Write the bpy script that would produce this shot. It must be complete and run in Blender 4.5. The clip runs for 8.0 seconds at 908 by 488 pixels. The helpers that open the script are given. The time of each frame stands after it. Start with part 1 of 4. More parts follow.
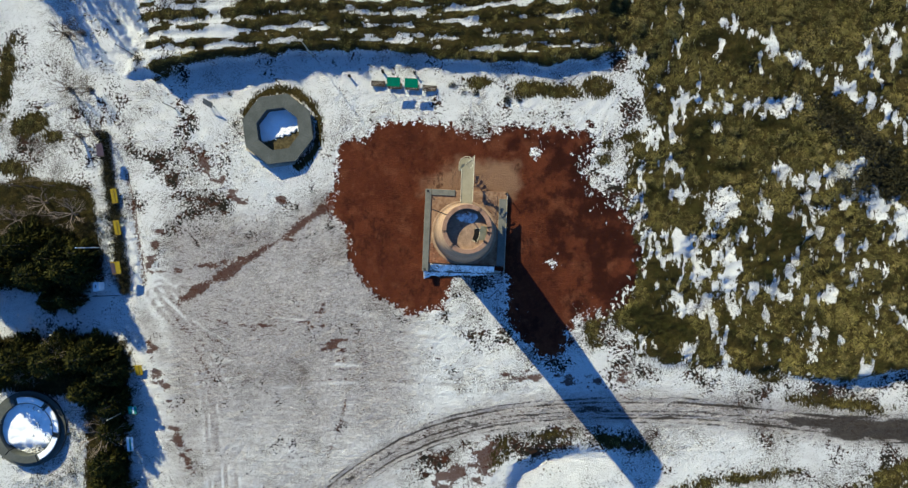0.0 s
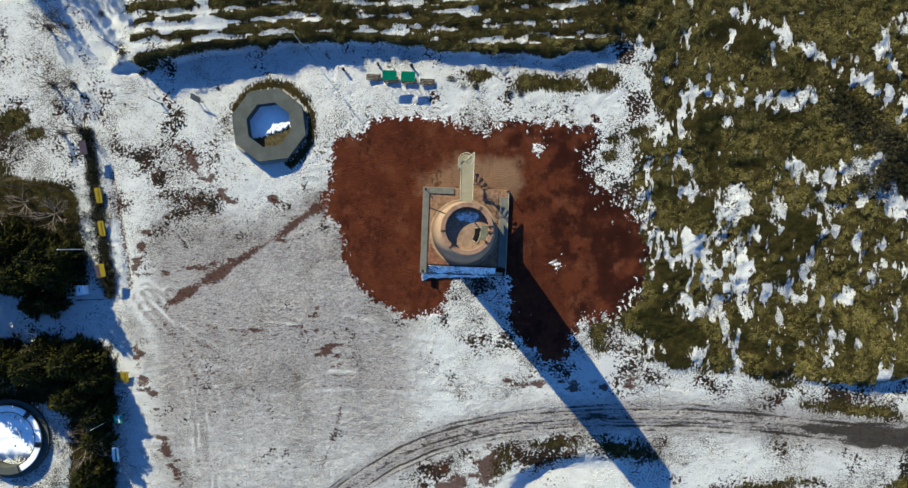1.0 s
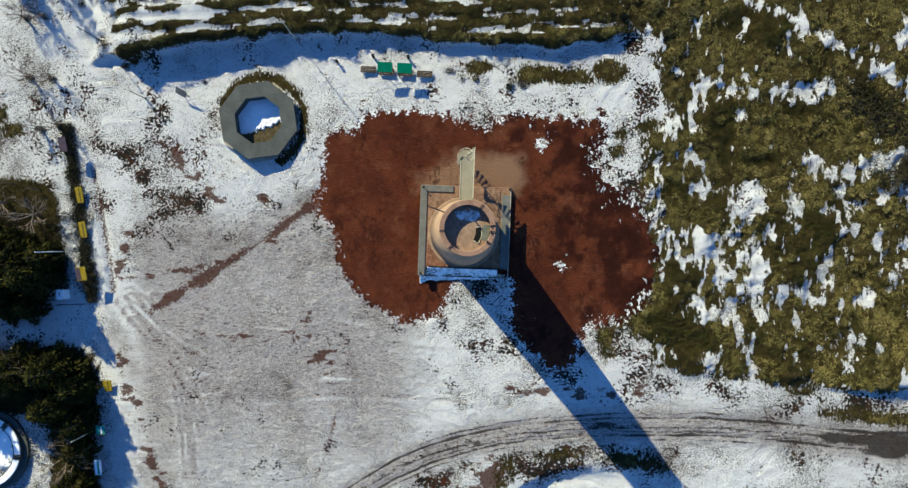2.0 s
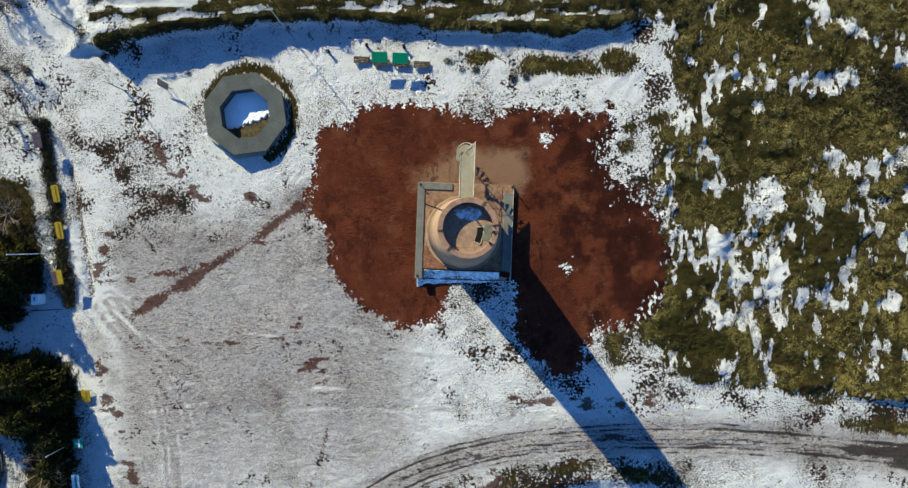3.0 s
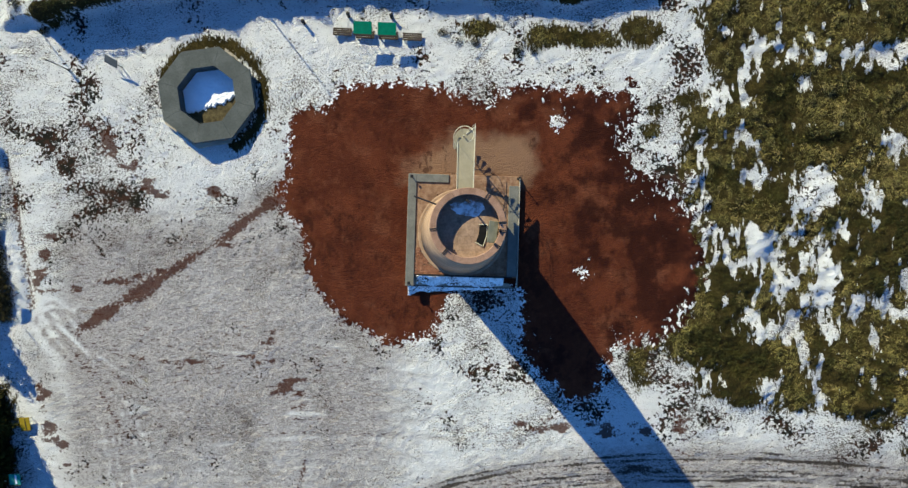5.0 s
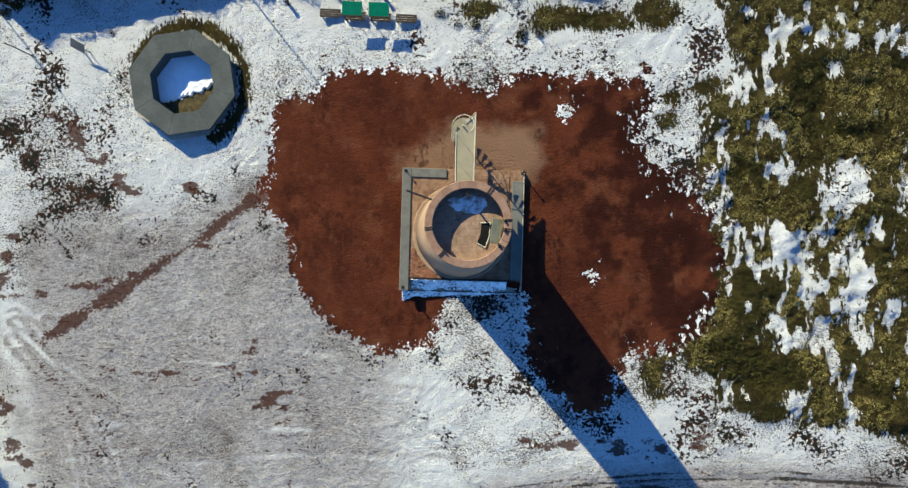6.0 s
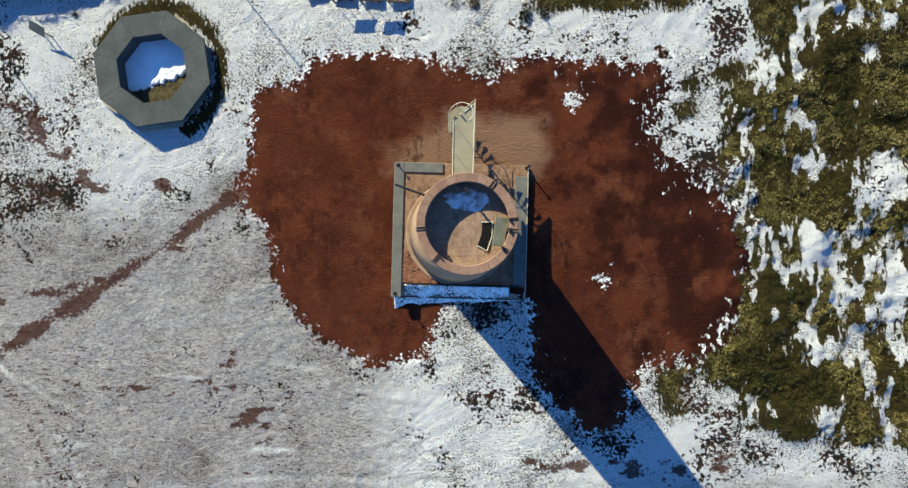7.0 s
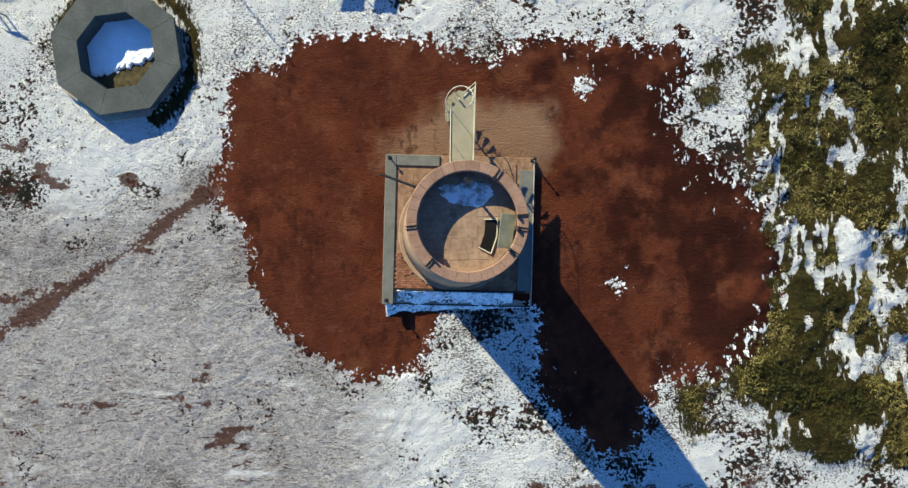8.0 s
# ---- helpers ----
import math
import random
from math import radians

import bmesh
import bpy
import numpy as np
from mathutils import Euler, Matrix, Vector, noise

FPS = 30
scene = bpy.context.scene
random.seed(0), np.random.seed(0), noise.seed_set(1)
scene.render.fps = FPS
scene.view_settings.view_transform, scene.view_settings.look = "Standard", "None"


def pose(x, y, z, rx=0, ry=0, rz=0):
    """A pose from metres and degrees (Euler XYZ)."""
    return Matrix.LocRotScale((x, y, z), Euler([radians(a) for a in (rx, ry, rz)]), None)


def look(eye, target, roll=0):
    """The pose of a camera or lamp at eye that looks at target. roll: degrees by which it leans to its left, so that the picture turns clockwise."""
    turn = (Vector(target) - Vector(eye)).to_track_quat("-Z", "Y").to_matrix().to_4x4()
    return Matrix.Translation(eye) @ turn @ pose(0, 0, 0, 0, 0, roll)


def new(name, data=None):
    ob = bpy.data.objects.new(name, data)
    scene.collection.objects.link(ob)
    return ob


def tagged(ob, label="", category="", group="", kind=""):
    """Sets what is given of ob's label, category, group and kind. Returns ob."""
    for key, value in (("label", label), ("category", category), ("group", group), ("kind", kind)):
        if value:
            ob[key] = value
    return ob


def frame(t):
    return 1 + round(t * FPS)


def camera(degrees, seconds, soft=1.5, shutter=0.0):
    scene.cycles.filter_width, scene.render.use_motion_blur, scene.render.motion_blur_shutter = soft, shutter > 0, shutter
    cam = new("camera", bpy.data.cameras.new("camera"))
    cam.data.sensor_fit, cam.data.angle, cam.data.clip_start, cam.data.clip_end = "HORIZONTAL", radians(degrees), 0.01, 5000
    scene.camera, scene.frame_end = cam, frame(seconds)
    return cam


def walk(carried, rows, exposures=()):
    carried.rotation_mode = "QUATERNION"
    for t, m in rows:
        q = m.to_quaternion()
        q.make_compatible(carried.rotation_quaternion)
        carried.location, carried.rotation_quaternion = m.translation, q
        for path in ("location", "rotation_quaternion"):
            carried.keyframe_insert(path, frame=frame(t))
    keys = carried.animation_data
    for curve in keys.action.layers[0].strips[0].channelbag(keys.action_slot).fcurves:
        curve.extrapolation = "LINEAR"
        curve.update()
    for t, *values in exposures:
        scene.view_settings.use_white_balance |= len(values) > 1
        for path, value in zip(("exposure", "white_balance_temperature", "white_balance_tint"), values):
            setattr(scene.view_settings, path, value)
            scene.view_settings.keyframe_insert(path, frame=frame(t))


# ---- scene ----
cam = camera(75.4, 8.0, soft=1.4)
METRES, EYE, TILT, LEAN, TURN = 28.0, 63.5, -90.0, 0.0, 0.0
ROWS = [
    (0.0, 0.0, 0.0, 0.0, -0.0, 0.0, -0.0),
    (0.5, -0.0009, 0.0459, 0.0007, -0.05, 0.0, 0.07),
    (1.0, -0.0004, 0.0953, 0.0009, -0.08, 0.02, 0.18),
    (1.5, -0.0011, 0.1477, 0.0006, -0.13, 0.05, 0.29),
    (3.0, -0.0029, 0.3207, 0.0022, -0.3, 0.15, 0.48),
    (3.5, -0.0033, 0.3869, 0.0038, -0.38, 0.14, 0.54),
    (4.0, -0.0032, 0.4543, 0.0046, -0.44, 0.11, 0.62),
    (4.5, -0.0011, 0.522, 0.0053, -0.48, 0.17, 0.73),
    (6.0, 0.0017, 0.7277, 0.0078, -0.71, 0.19, 0.85),
    (6.5, 0.0045, 0.7959, 0.0098, -0.76, 0.2, 0.94),
    (7.0, 0.0061, 0.8639, 0.0117, -0.86, 0.22, 0.97),
    (7.5, 0.0074, 0.9318, 0.012, -0.94, 0.26, 1.01),
    (8.0, 0.0089, 0.9996, 0.0133, -1.03, 0.28, 1.06),
]
EXPOSURE, KELVIN, TINT = 0.99, 6000, 0
walk(cam, [(t, pose(0, 0, EYE, TILT, LEAN, TURN) @ pose(METRES * x, METRES * y, METRES * z, 90 + pitch, roll, yaw)) for t, x, y, z, yaw, pitch, roll in ROWS],
     [(0.0, EXPOSURE, KELVIN, TINT), (4.5, EXPOSURE + 0.03, KELVIN, TINT), (8.0, EXPOSURE + 0.13, KELVIN, TINT)])

# ---- world and sun ----
SUN_WAY = Vector((0.605, -0.796, 0))
ELEVATION = 26.0
world = bpy.data.worlds.new("world")
scene.world = world
world.use_nodes = True
wn = world.node_tree.nodes
sky = wn.new("ShaderNodeTexSky")
sky.sky_type = "NISHITA"
sky.sun_disc = False
sky.sun_elevation = radians(ELEVATION)
sky.sun_rotation = radians(-37.2)
sky.air_density, sky.dust_density, sky.ozone_density = 0.65, 0.0, 9.0
wn["Background"].inputs["Strength"].default_value = 0.142
world.node_tree.links.new(sky.outputs[0], wn["Background"].inputs["Color"])
sun_data = bpy.data.lights.new("sun", "SUN")
sun_data.energy, sun_data.angle, sun_data.color = 5.0, radians(0.5), (1.0, 0.862, 0.58)
sun = new("sun", sun_data)
sun_dir = SUN_WAY.normalized() * math.cos(radians(ELEVATION)) - Vector((0, 0, math.sin(radians(ELEVATION))))
sun.matrix_world = look(Vector((0, 0, 60)) - sun_dir * 50, Vector((0, 0, 60)))


# ---- material tools ----
class Nodes:
    def __init__(self, name):
        self.mat = bpy.data.materials.new(name)
        self.mat.use_nodes = True
        self.tree = self.mat.node_tree
        self.bsdf = self.tree.nodes["Principled BSDF"]
        self.coord = self.tree.nodes.new("ShaderNodeTexCoord").outputs["Object"]
        self.geo = self.tree.nodes.new("ShaderNodeNewGeometry")

    def put(self, socket, value):
        if isinstance(value, bpy.types.NodeSocket):
            self.tree.links.new(value, socket)
        elif isinstance(value, tuple) and len(value) == 3 and socket.type == "RGBA":
            socket.default_value = (*value, 1)
        else:
            socket.default_value = value

    def noise(self, scale, detail=4, rough=0.55, stretch=None, where=None, offset=0.0):
        src = where or self.geo.outputs["Position"]
        if stretch or offset:
            mp = self.tree.nodes.new("ShaderNodeMapping")
            self.put(mp.inputs["Vector"], src)
            mp.inputs["Scale"].default_value = stretch or (1, 1, 1)
            mp.inputs["Location"].default_value = (offset, offset * 0.7, 0)
            src = mp.outputs[0]
        n = self.tree.nodes.new("ShaderNodeTexNoise")
        self.put(n.inputs["Vector"], src)
        n.inputs["Scale"].default_value, n.inputs["Detail"].default_value, n.inputs["Roughness"].default_value = scale, detail, rough
        return n.outputs[0]

    def math(self, op, a, b=0.0):
        n = self.tree.nodes.new("ShaderNodeMath")
        n.operation = op
        self.put(n.inputs[0], a)
        self.put(n.inputs[1], b)
        return n.outputs[0]

    def step(self, v, lo, hi, a=0.0, b=1.0):
        n = self.tree.nodes.new("ShaderNodeMapRange")
        n.interpolation_type = "SMOOTHSTEP"
        self.put(n.inputs["Value"], v)
        for k, x in (("From Min", lo), ("From Max", hi), ("To Min", a), ("To Max", b)):
            n.inputs[k].default_value = x
        return n.outputs[0]

    def mix(self, f, a, b):
        n = self.tree.nodes.new("ShaderNodeMix")
        n.data_type = "RGBA"
        self.put(n.inputs["Factor"], f)
        self.put(n.inputs[6], a)
        self.put(n.inputs[7], b)
        return n.outputs[2]

    def attr(self, name):
        n = self.tree.nodes.new("ShaderNodeAttribute")
        n.attribute_name = name
        return n.outputs["Fac"]

    def bump(self, height, strength, distance):
        n = self.tree.nodes.new("ShaderNodeBump")
        self.put(n.inputs["Strength"], strength)
        n.inputs["Distance"].default_value = distance
        self.put(n.inputs["Height"], height)
        self.put(self.bsdf.inputs["Normal"], n.outputs[0])

    def done(self, color, rough=0.8, metal=0.0, spec=0.3):
        self.put(self.bsdf.inputs["Base Color"], color)
        self.put(self.bsdf.inputs["Roughness"], rough)
        self.put(self.bsdf.inputs["Metallic"], metal)
        self.put(self.bsdf.inputs["Specular IOR Level"], spec)
        return self.mat


def surface(name, dark, light, scale=3.0, rough=0.8, metal=0.0, grain=25.0, relief=0.3, depth=0.02, stain=None, spec=0.1, vary=0.0):
    k = Nodes(name)
    big = k.step(k.noise(scale, 5), 0.3, 0.7)
    col = k.mix(big, dark, light)
    fine = k.noise(grain, 4, 0.6)
    col = k.mix(k.step(fine, 0.35, 0.75, 0.0, 0.5), col, tuple(c * 0.6 for c in dark))
    if stain:
        col = k.mix(k.step(k.noise(scale * 0.6, 6, 0.65, offset=7.3), 0.52, 0.68, 0.0, 0.8), col, stain)
    if vary:
        info = k.tree.nodes.new("ShaderNodeObjectInfo").outputs["Random"]
        col = k.mix(k.math("MULTIPLY", info, vary), col, tuple(c * 0.45 for c in dark))
    k.bump(fine, relief, depth)
    return k.done(col, rough, metal, spec)


STONE = surface("sandstone", (0.265, 0.172, 0.108), (0.36, 0.243, 0.155), 1.2, 0.9, grain=14, stain=(0.25, 0.16, 0.1))
COPING = surface("coping_stone", (0.235, 0.135, 0.09), (0.325, 0.198, 0.135), 2.5, 0.9, grain=16, stain=(0.25, 0.15, 0.1), vary=0.22)
PAVING = surface("tan_paving", (0.24, 0.157, 0.104), (0.34, 0.23, 0.158), 1.8, 0.9, grain=9, relief=0.5, stain=(0.1, 0.065, 0.045), vary=0.1)
PLATFORM_PAVING = surface("worn_earthy_paving", (0.17, 0.095, 0.055), (0.3, 0.185, 0.115), 2.4, 0.95, grain=9, relief=0.5, stain=(0.15, 0.07, 0.04), vary=0.25)
BRICK = surface("red_paving_brick", (0.24, 0.1, 0.055), (0.34, 0.17, 0.1), 4, 0.9, grain=20, vary=0.7)
CONCRETE = surface("grey_concrete", (0.118, 0.115, 0.099), (0.162, 0.155, 0.134), 1.5, 0.9, grain=18, stain=(0.12, 0.115, 0.1))
OCT_STONE = surface("dark_grey_concrete", (0.066, 0.071, 0.064), (0.093, 0.098, 0.089), 0.9, 0.9, grain=10, stain=(0.06, 0.064, 0.058))
PALE_STONE = surface("pale_stone", (0.3, 0.26, 0.2), (0.42, 0.37, 0.29), 2, 0.9, stain=(0.2, 0.15, 0.1))
DECK = surface("pale_deck", (0.25, 0.222, 0.15), (0.305, 0.27, 0.187), 1.5, 0.75, grain=30, stain=(0.28, 0.25, 0.17))
RAIL = surface("pale_painted_steel", (0.5, 0.46, 0.33), (0.58, 0.53, 0.4), 6, 0.5, grain=40)
IRON = surface("dark_iron", (0.03, 0.028, 0.027), (0.055, 0.05, 0.048), 8, 0.55, metal=0.6, grain=50)
# near-black colour standing in for the shade inside openings
OPENING_SHADE = surface("near_black_shade", (0.008, 0.008, 0.008), (0.012, 0.012, 0.012), 2, 0.95)
WOOD = surface("weathered_wood", (0.035, 0.027, 0.02), (0.075, 0.055, 0.04), 3, 0.85, grain=30)
GREEN = surface("green_painted_board", (0.004, 0.115, 0.062), (0.006, 0.145, 0.08), 3, 0.5, grain=40, relief=0.1)
YELLOW = surface("yellow_painted_wood", (0.24, 0.17, 0.01), (0.33, 0.235, 0.018), 4, 0.6, grain=30, stain=(0.3, 0.2, 0.03))
PINK = surface("pale_pink_board", (0.06, 0.042, 0.055), (0.09, 0.065, 0.08), 3, 0.6)
WHITE = surface("white_painted_metal", (0.62, 0.64, 0.66), (0.75, 0.76, 0.78), 2, 0.5, grain=30)
TEAL = surface("teal_board", (0.02, 0.16, 0.13), (0.05, 0.26, 0.2), 3, 0.6)
BARK = surface("bark", (0.1, 0.07, 0.05), (0.2, 0.15, 0.11), 6, 0.9, grain=40)
TWIG = surface("pale_twigs", (0.2, 0.15, 0.11), (0.33, 0.26, 0.2), 3, 0.9)


def snow_material(name):
    k = Nodes(name)
    col = k.mix(k.step(k.noise(0.8, 5), 0.35, 0.7), (0.86, 0.87, 0.88), (0.76, 0.77, 0.78))
    k.bump(k.noise(6, 5, 0.6), 0.35, 0.08)
    return k.done(col, 0.65, 0, 0.2)


SNOW = snow_material("snow")


def worn_snow_material():
    """Trodden snow with wet stone showing through."""
    k = Nodes("worn_snow")
    col = k.mix(k.step(k.noise(1.1, 5), 0.35, 0.65), (0.8, 0.81, 0.82), (0.62, 0.63, 0.64))
    holes = k.math("ADD", k.noise(1.6, 6, 0.65, offset=2.0), k.math("MULTIPLY", k.math("SUBTRACT", k.noise(7.0, 5, 0.7), 0.5), 0.5))
    col = k.mix(k.step(holes, 0.44, 0.64, 0, 0.8), col, (0.16, 0.115, 0.085))
    k.bump(k.noise(6, 5, 0.6), 0.4, 0.08)
    return k.done(col, 0.7, 0, 0.2)


WORN_SNOW = worn_snow_material()


def foliage(name, a, b, c, scale=0.35):
    k = Nodes(name)
    col = k.mix(k.step(k.noise(scale, 4), 0.38, 0.62), a, b)
    col = k.mix(k.step(k.geo.outputs["Random Per Island"], 0.4, 1.0, 0, 0.7), col, c)
    return k.done(col, 0.9, 0, 0.03)


HEATH = foliage("heather_leaves", (0.062, 0.058, 0.0165), (0.2, 0.168, 0.05), (0.265, 0.224, 0.077))
MOSS = foliage("dark_heather_leaves", (0.016, 0.02, 0.0072), (0.053, 0.049, 0.0145), (0.094, 0.084, 0.024))
DARKLEAF = foliage("dark_hedge_leaves", (0.02, 0.019, 0.01), (0.038, 0.033, 0.018), (0.055, 0.048, 0.024))
STRAW = foliage("straw_grass", (0.17, 0.13, 0.045), (0.25, 0.19, 0.075), (0.33, 0.26, 0.11))
NEEDLES = foliage("conifer_needles", (0.013, 0.015, 0.006), (0.034, 0.032, 0.008), (0.06, 0.054, 0.011), 0.5)


# ---- the lie of the land ----
def inside(px, py, poly):
    """Signed distance to a closed outline, positive inside."""
    best = np.full(px.shape, 1e9)
    odd = np.zeros(px.shape, bool)
    for (ax, ay), (bx, by) in zip(poly, poly[1:] + poly[:1]):
        dx, dy = bx - ax, by - ay
        h = np.clip(((px - ax) * dx + (py - ay) * dy) / (dx * dx + dy * dy + 1e-9), 0, 1)
        best = np.minimum(best, np.hypot(px - ax - h * dx, py - ay - h * dy))
        cross = (ay > py) != (by > py)
        odd ^= cross & (px < (bx - ax) * (py - ay) / (by - ay + 1e-12) + ax)
    return np.where(odd, best, -best)


def along(px, py, line):
    """Distance to an open line, and on which side (positive: to its left)."""
    best = np.full(px.shape, 1e9)
    side = np.zeros(px.shape)
    for (ax, ay), (bx, by) in zip(line, line[1:]):
        dx, dy = bx - ax, by - ay
        h = np.clip(((px - ax) * dx + (py - ay) * dy) / (dx * dx + dy * dy), 0, 1)
        d = np.hypot(px - ax - h * dx, py - ay - h * dy)
        s = np.sign(dx * (py - ay) - dy * (px - ax))
        side = np.where(d < best, s, side)
        best = np.minimum(best, d)
    return best, side


def lattice(px, py, size, seed, octaves=4):
    """Smooth value noise from 0 to 1."""
    total, amp, norm = np.zeros(px.shape), 1.0, 0.0
    for o in range(octaves):
        table = np.random.default_rng(seed + o).random((256, 256))
        u, v = px / size * 2 ** o + 100, py / size * 2 ** o + 100
        i, j = np.floor(u).astype(int), np.floor(v).astype(int)
        fu, fv = u - i, v - j
        fu, fv = fu * fu * (3 - 2 * fu), fv * fv * (3 - 2 * fv)
        g = lambda a, b: table[a % 256, b % 256]
        total += amp * (g(i, j) * (1 - fu) * (1 - fv) + g(i + 1, j) * fu * (1 - fv) + g(i, j + 1) * (1 - fu) * fv + g(i + 1, j + 1) * fu * fv)
        norm += amp
        amp *= 0.55
    return total / norm


def smooth(v, lo, hi):
    t = np.clip((v - lo) / (hi - lo), 0, 1)
    return t * t * (3 - 2 * t)


RED = [(-8.2, 12.9), (-5.7, 13.0), (-2.5, 13.2), (-0.1, 12.9), (1.6, 12.3), (3.2, 11.6), (3.9, 12.5), (6.6, 12.9), (9.4, 12.5), (11.7, 12.7), (14.0, 12.3), (15.2, 11.9), (14.9, 10.4), (14.2, 8.9), (13.8, 7.4),
       (14.6, 5.9), (16.0, 4.9), (17.5, 3.7), (18.8, 2.3), (19.6, 0.9), (19.6, -3.0), (19.0, -5.4), (16.6, -7.2), (13.6, -7.4), (12.6, -8.7), (12.5, -10.5), (11.1, -12.3), (9.1, -12.1), (7.5, -11.0), (6.2, -9.3),
       (5.6, -6.4), (5.6, -3.3), (0.5, -3.3), (-0.3, -5.0), (-1.3, -6.8), (-5.3, -7.7), (-8.5, -5.6), (-10.9, -3.0), (-12.1, 2.1), (-13.5, 3.3), (-13.5, 4.8), (-12.8, 8.8), (-12.1, 11.2), (-9.8, 11.9)]
HEDGE = [(-32.7, 18.5), (-28.8, 19.1), (-24.2, 19.9), (-19.1, 20.2), (-15.3, 20.5), (-7.7, 20.4), (-1.5, 19.5), (4, 19), (10.1, 18.5), (13.2, 19), (16.1, 19.5), (18.5, 19.7)]
MOOR = [(16, 22), (19.7, 16.5), (20.4, 12.5), (18.4, 9.5), (17.6, 7.0), (17.6, 4.9), (18.0, 2), (17.6, -3), (16.6, -6), (15.6, -8.0), (18.2, -9.6), (19.8, -11.4), (22.5, -13.2), (26, -12.6), (30, -13.4),
        (38, -14.3), (44, -13.6), (49, -12.6), (90, -10), (90, 60), (11, 60), (13, 30)]
PATH = [(-13, 4.3), (-15.4, 3.1), (-18, 1), (-20.6, -0.4), (-23.8, -2.5), (-27.1, -4.4), (-30.1, -6)]
TRACK = [(-18, -32.4), (-14.3, -28.5), (-11.7, -26.0), (-7.8, -23.4), (-3.4, -21.1), (1, -19.6), (6, -18.5), (12.1, -17.9), (19.4, -17.6), (28.4, -17.8), (37.2, -18.7), (46.9, -19.4), (70, -20.5)]
LANE = [(-42, 40), (-39.2, 26.9), (-38, 20.5), (-35.2, 7.8), (-34.4, -3.8), (-33.8, -9), (-31.2, -14.1), (-28.3, -19.3), (-28, -24.5), (-27.9, -40)]
HOLLOW = [(4.8, -29), (5.4, -26.3), (6.3, -23.7), (9.1, -22), (13.4, -21.3), (18.2, -21.5), (21, -22.7), (22.1, -24.5), (21.5, -29)]
CRACK = [(-11.8, -17.0), (-12.3, -19.0), (-12.6, -20.6), (-13.3, -21.9), (-14.1, -23.8)]
TRAILS = [[(-33.6, -5.5), (-31, -8.6), (-28, -13), (-26.4, -18), (-26, -30)], [(-33, -6.6), (-29.8, -9.6), (-27, -13.6), (-25.2, -19), (-24.6, -30)], [(-32.4, -7.6), (-29.6, -11), (-27.6, -15), (-26.8, -22), (-26.6, -30)],
          [(-32.8, -4.6), (-29.4, -6.8), (-24.5, -8.6), (-18, -9.0), (-9, -10.2), (-1, -10.8)], [(-30, -6.8), (-24, -10.0), (-17, -10.6), (-9, -11.4), (2, -12.0)], [(-32.6, -5.2), (-28, -10.4), (-22, -12.4), (-13, -12.2), (0, -13.4)],
          [(-29.2, -14.7), (-21.3, -13.3), (-14.2, -12.3), (-5.3, -11.2)], [(-30, -5.2), (-24, -7.0), (-17, -7.4), (-9, -8.8)], [(-20, -15.0), (-12, -14.2), (-2, -14.6), (5, -15.4)]]
GULLY = [(-36.3, 7.8), (-35.7, 4.6), (-35.2, 1.4), (-34.7, -1.9), (-34.5, -4.4)]
WOOD_FLOOR = [(-62, 7), (-45, 7.5), (-41, 6.5), (-39.5, 3), (-39.3, -2.5), (-62, -3)]
WOOD_EDGE = [(-62, -10.5), (-38, -10.2), (-36.6, -12), (-36.8, -30), (-41.5, -30), (-41.8, -17.5), (-62, -16)]
# scrub outside the moor: x, y, half-widths, turn
SCRUB = [(15.8, 8.8, 0.6, 0.5, 0), (16.3, 10.6, 0.6, 0.5, 0), (18.4, 11.2, 0.7, 0.4, 0), (-50, 19, 0.9, 4.5, -10), (-47.5, 13.2, 2, 1.2, 20), (-44.5, 12, 1.2, 0.7, 0), (-50, 8.5, 3, 1, 0), (9.8, 16.2, 4.2, 0.8, -4), (15.2, 16.6, 1.8, 1.3, 0), (3, 17.2, 1.6, 0.4, 0),
         (-31.5, 18.6, 1.5, 0.6, 20), (9.5, -20.6, 4, 0.5, 6), (17, -21, 3, 0.5, -10), (40, -16.6, 4, 0.6, -5), (50, -24, 8, 2.6, 12), (31, -24.6, 5, 0.5, 10), (14.8, -9.2, 0.7, 1.4, 10), (5, -22.5, 1.0, 2.5, -20)]
# snow lying in the heather: x, y, half-widths, turn
OX, OY, OTURN, OZ = -18.93, 12.36, 7.4, 0.45
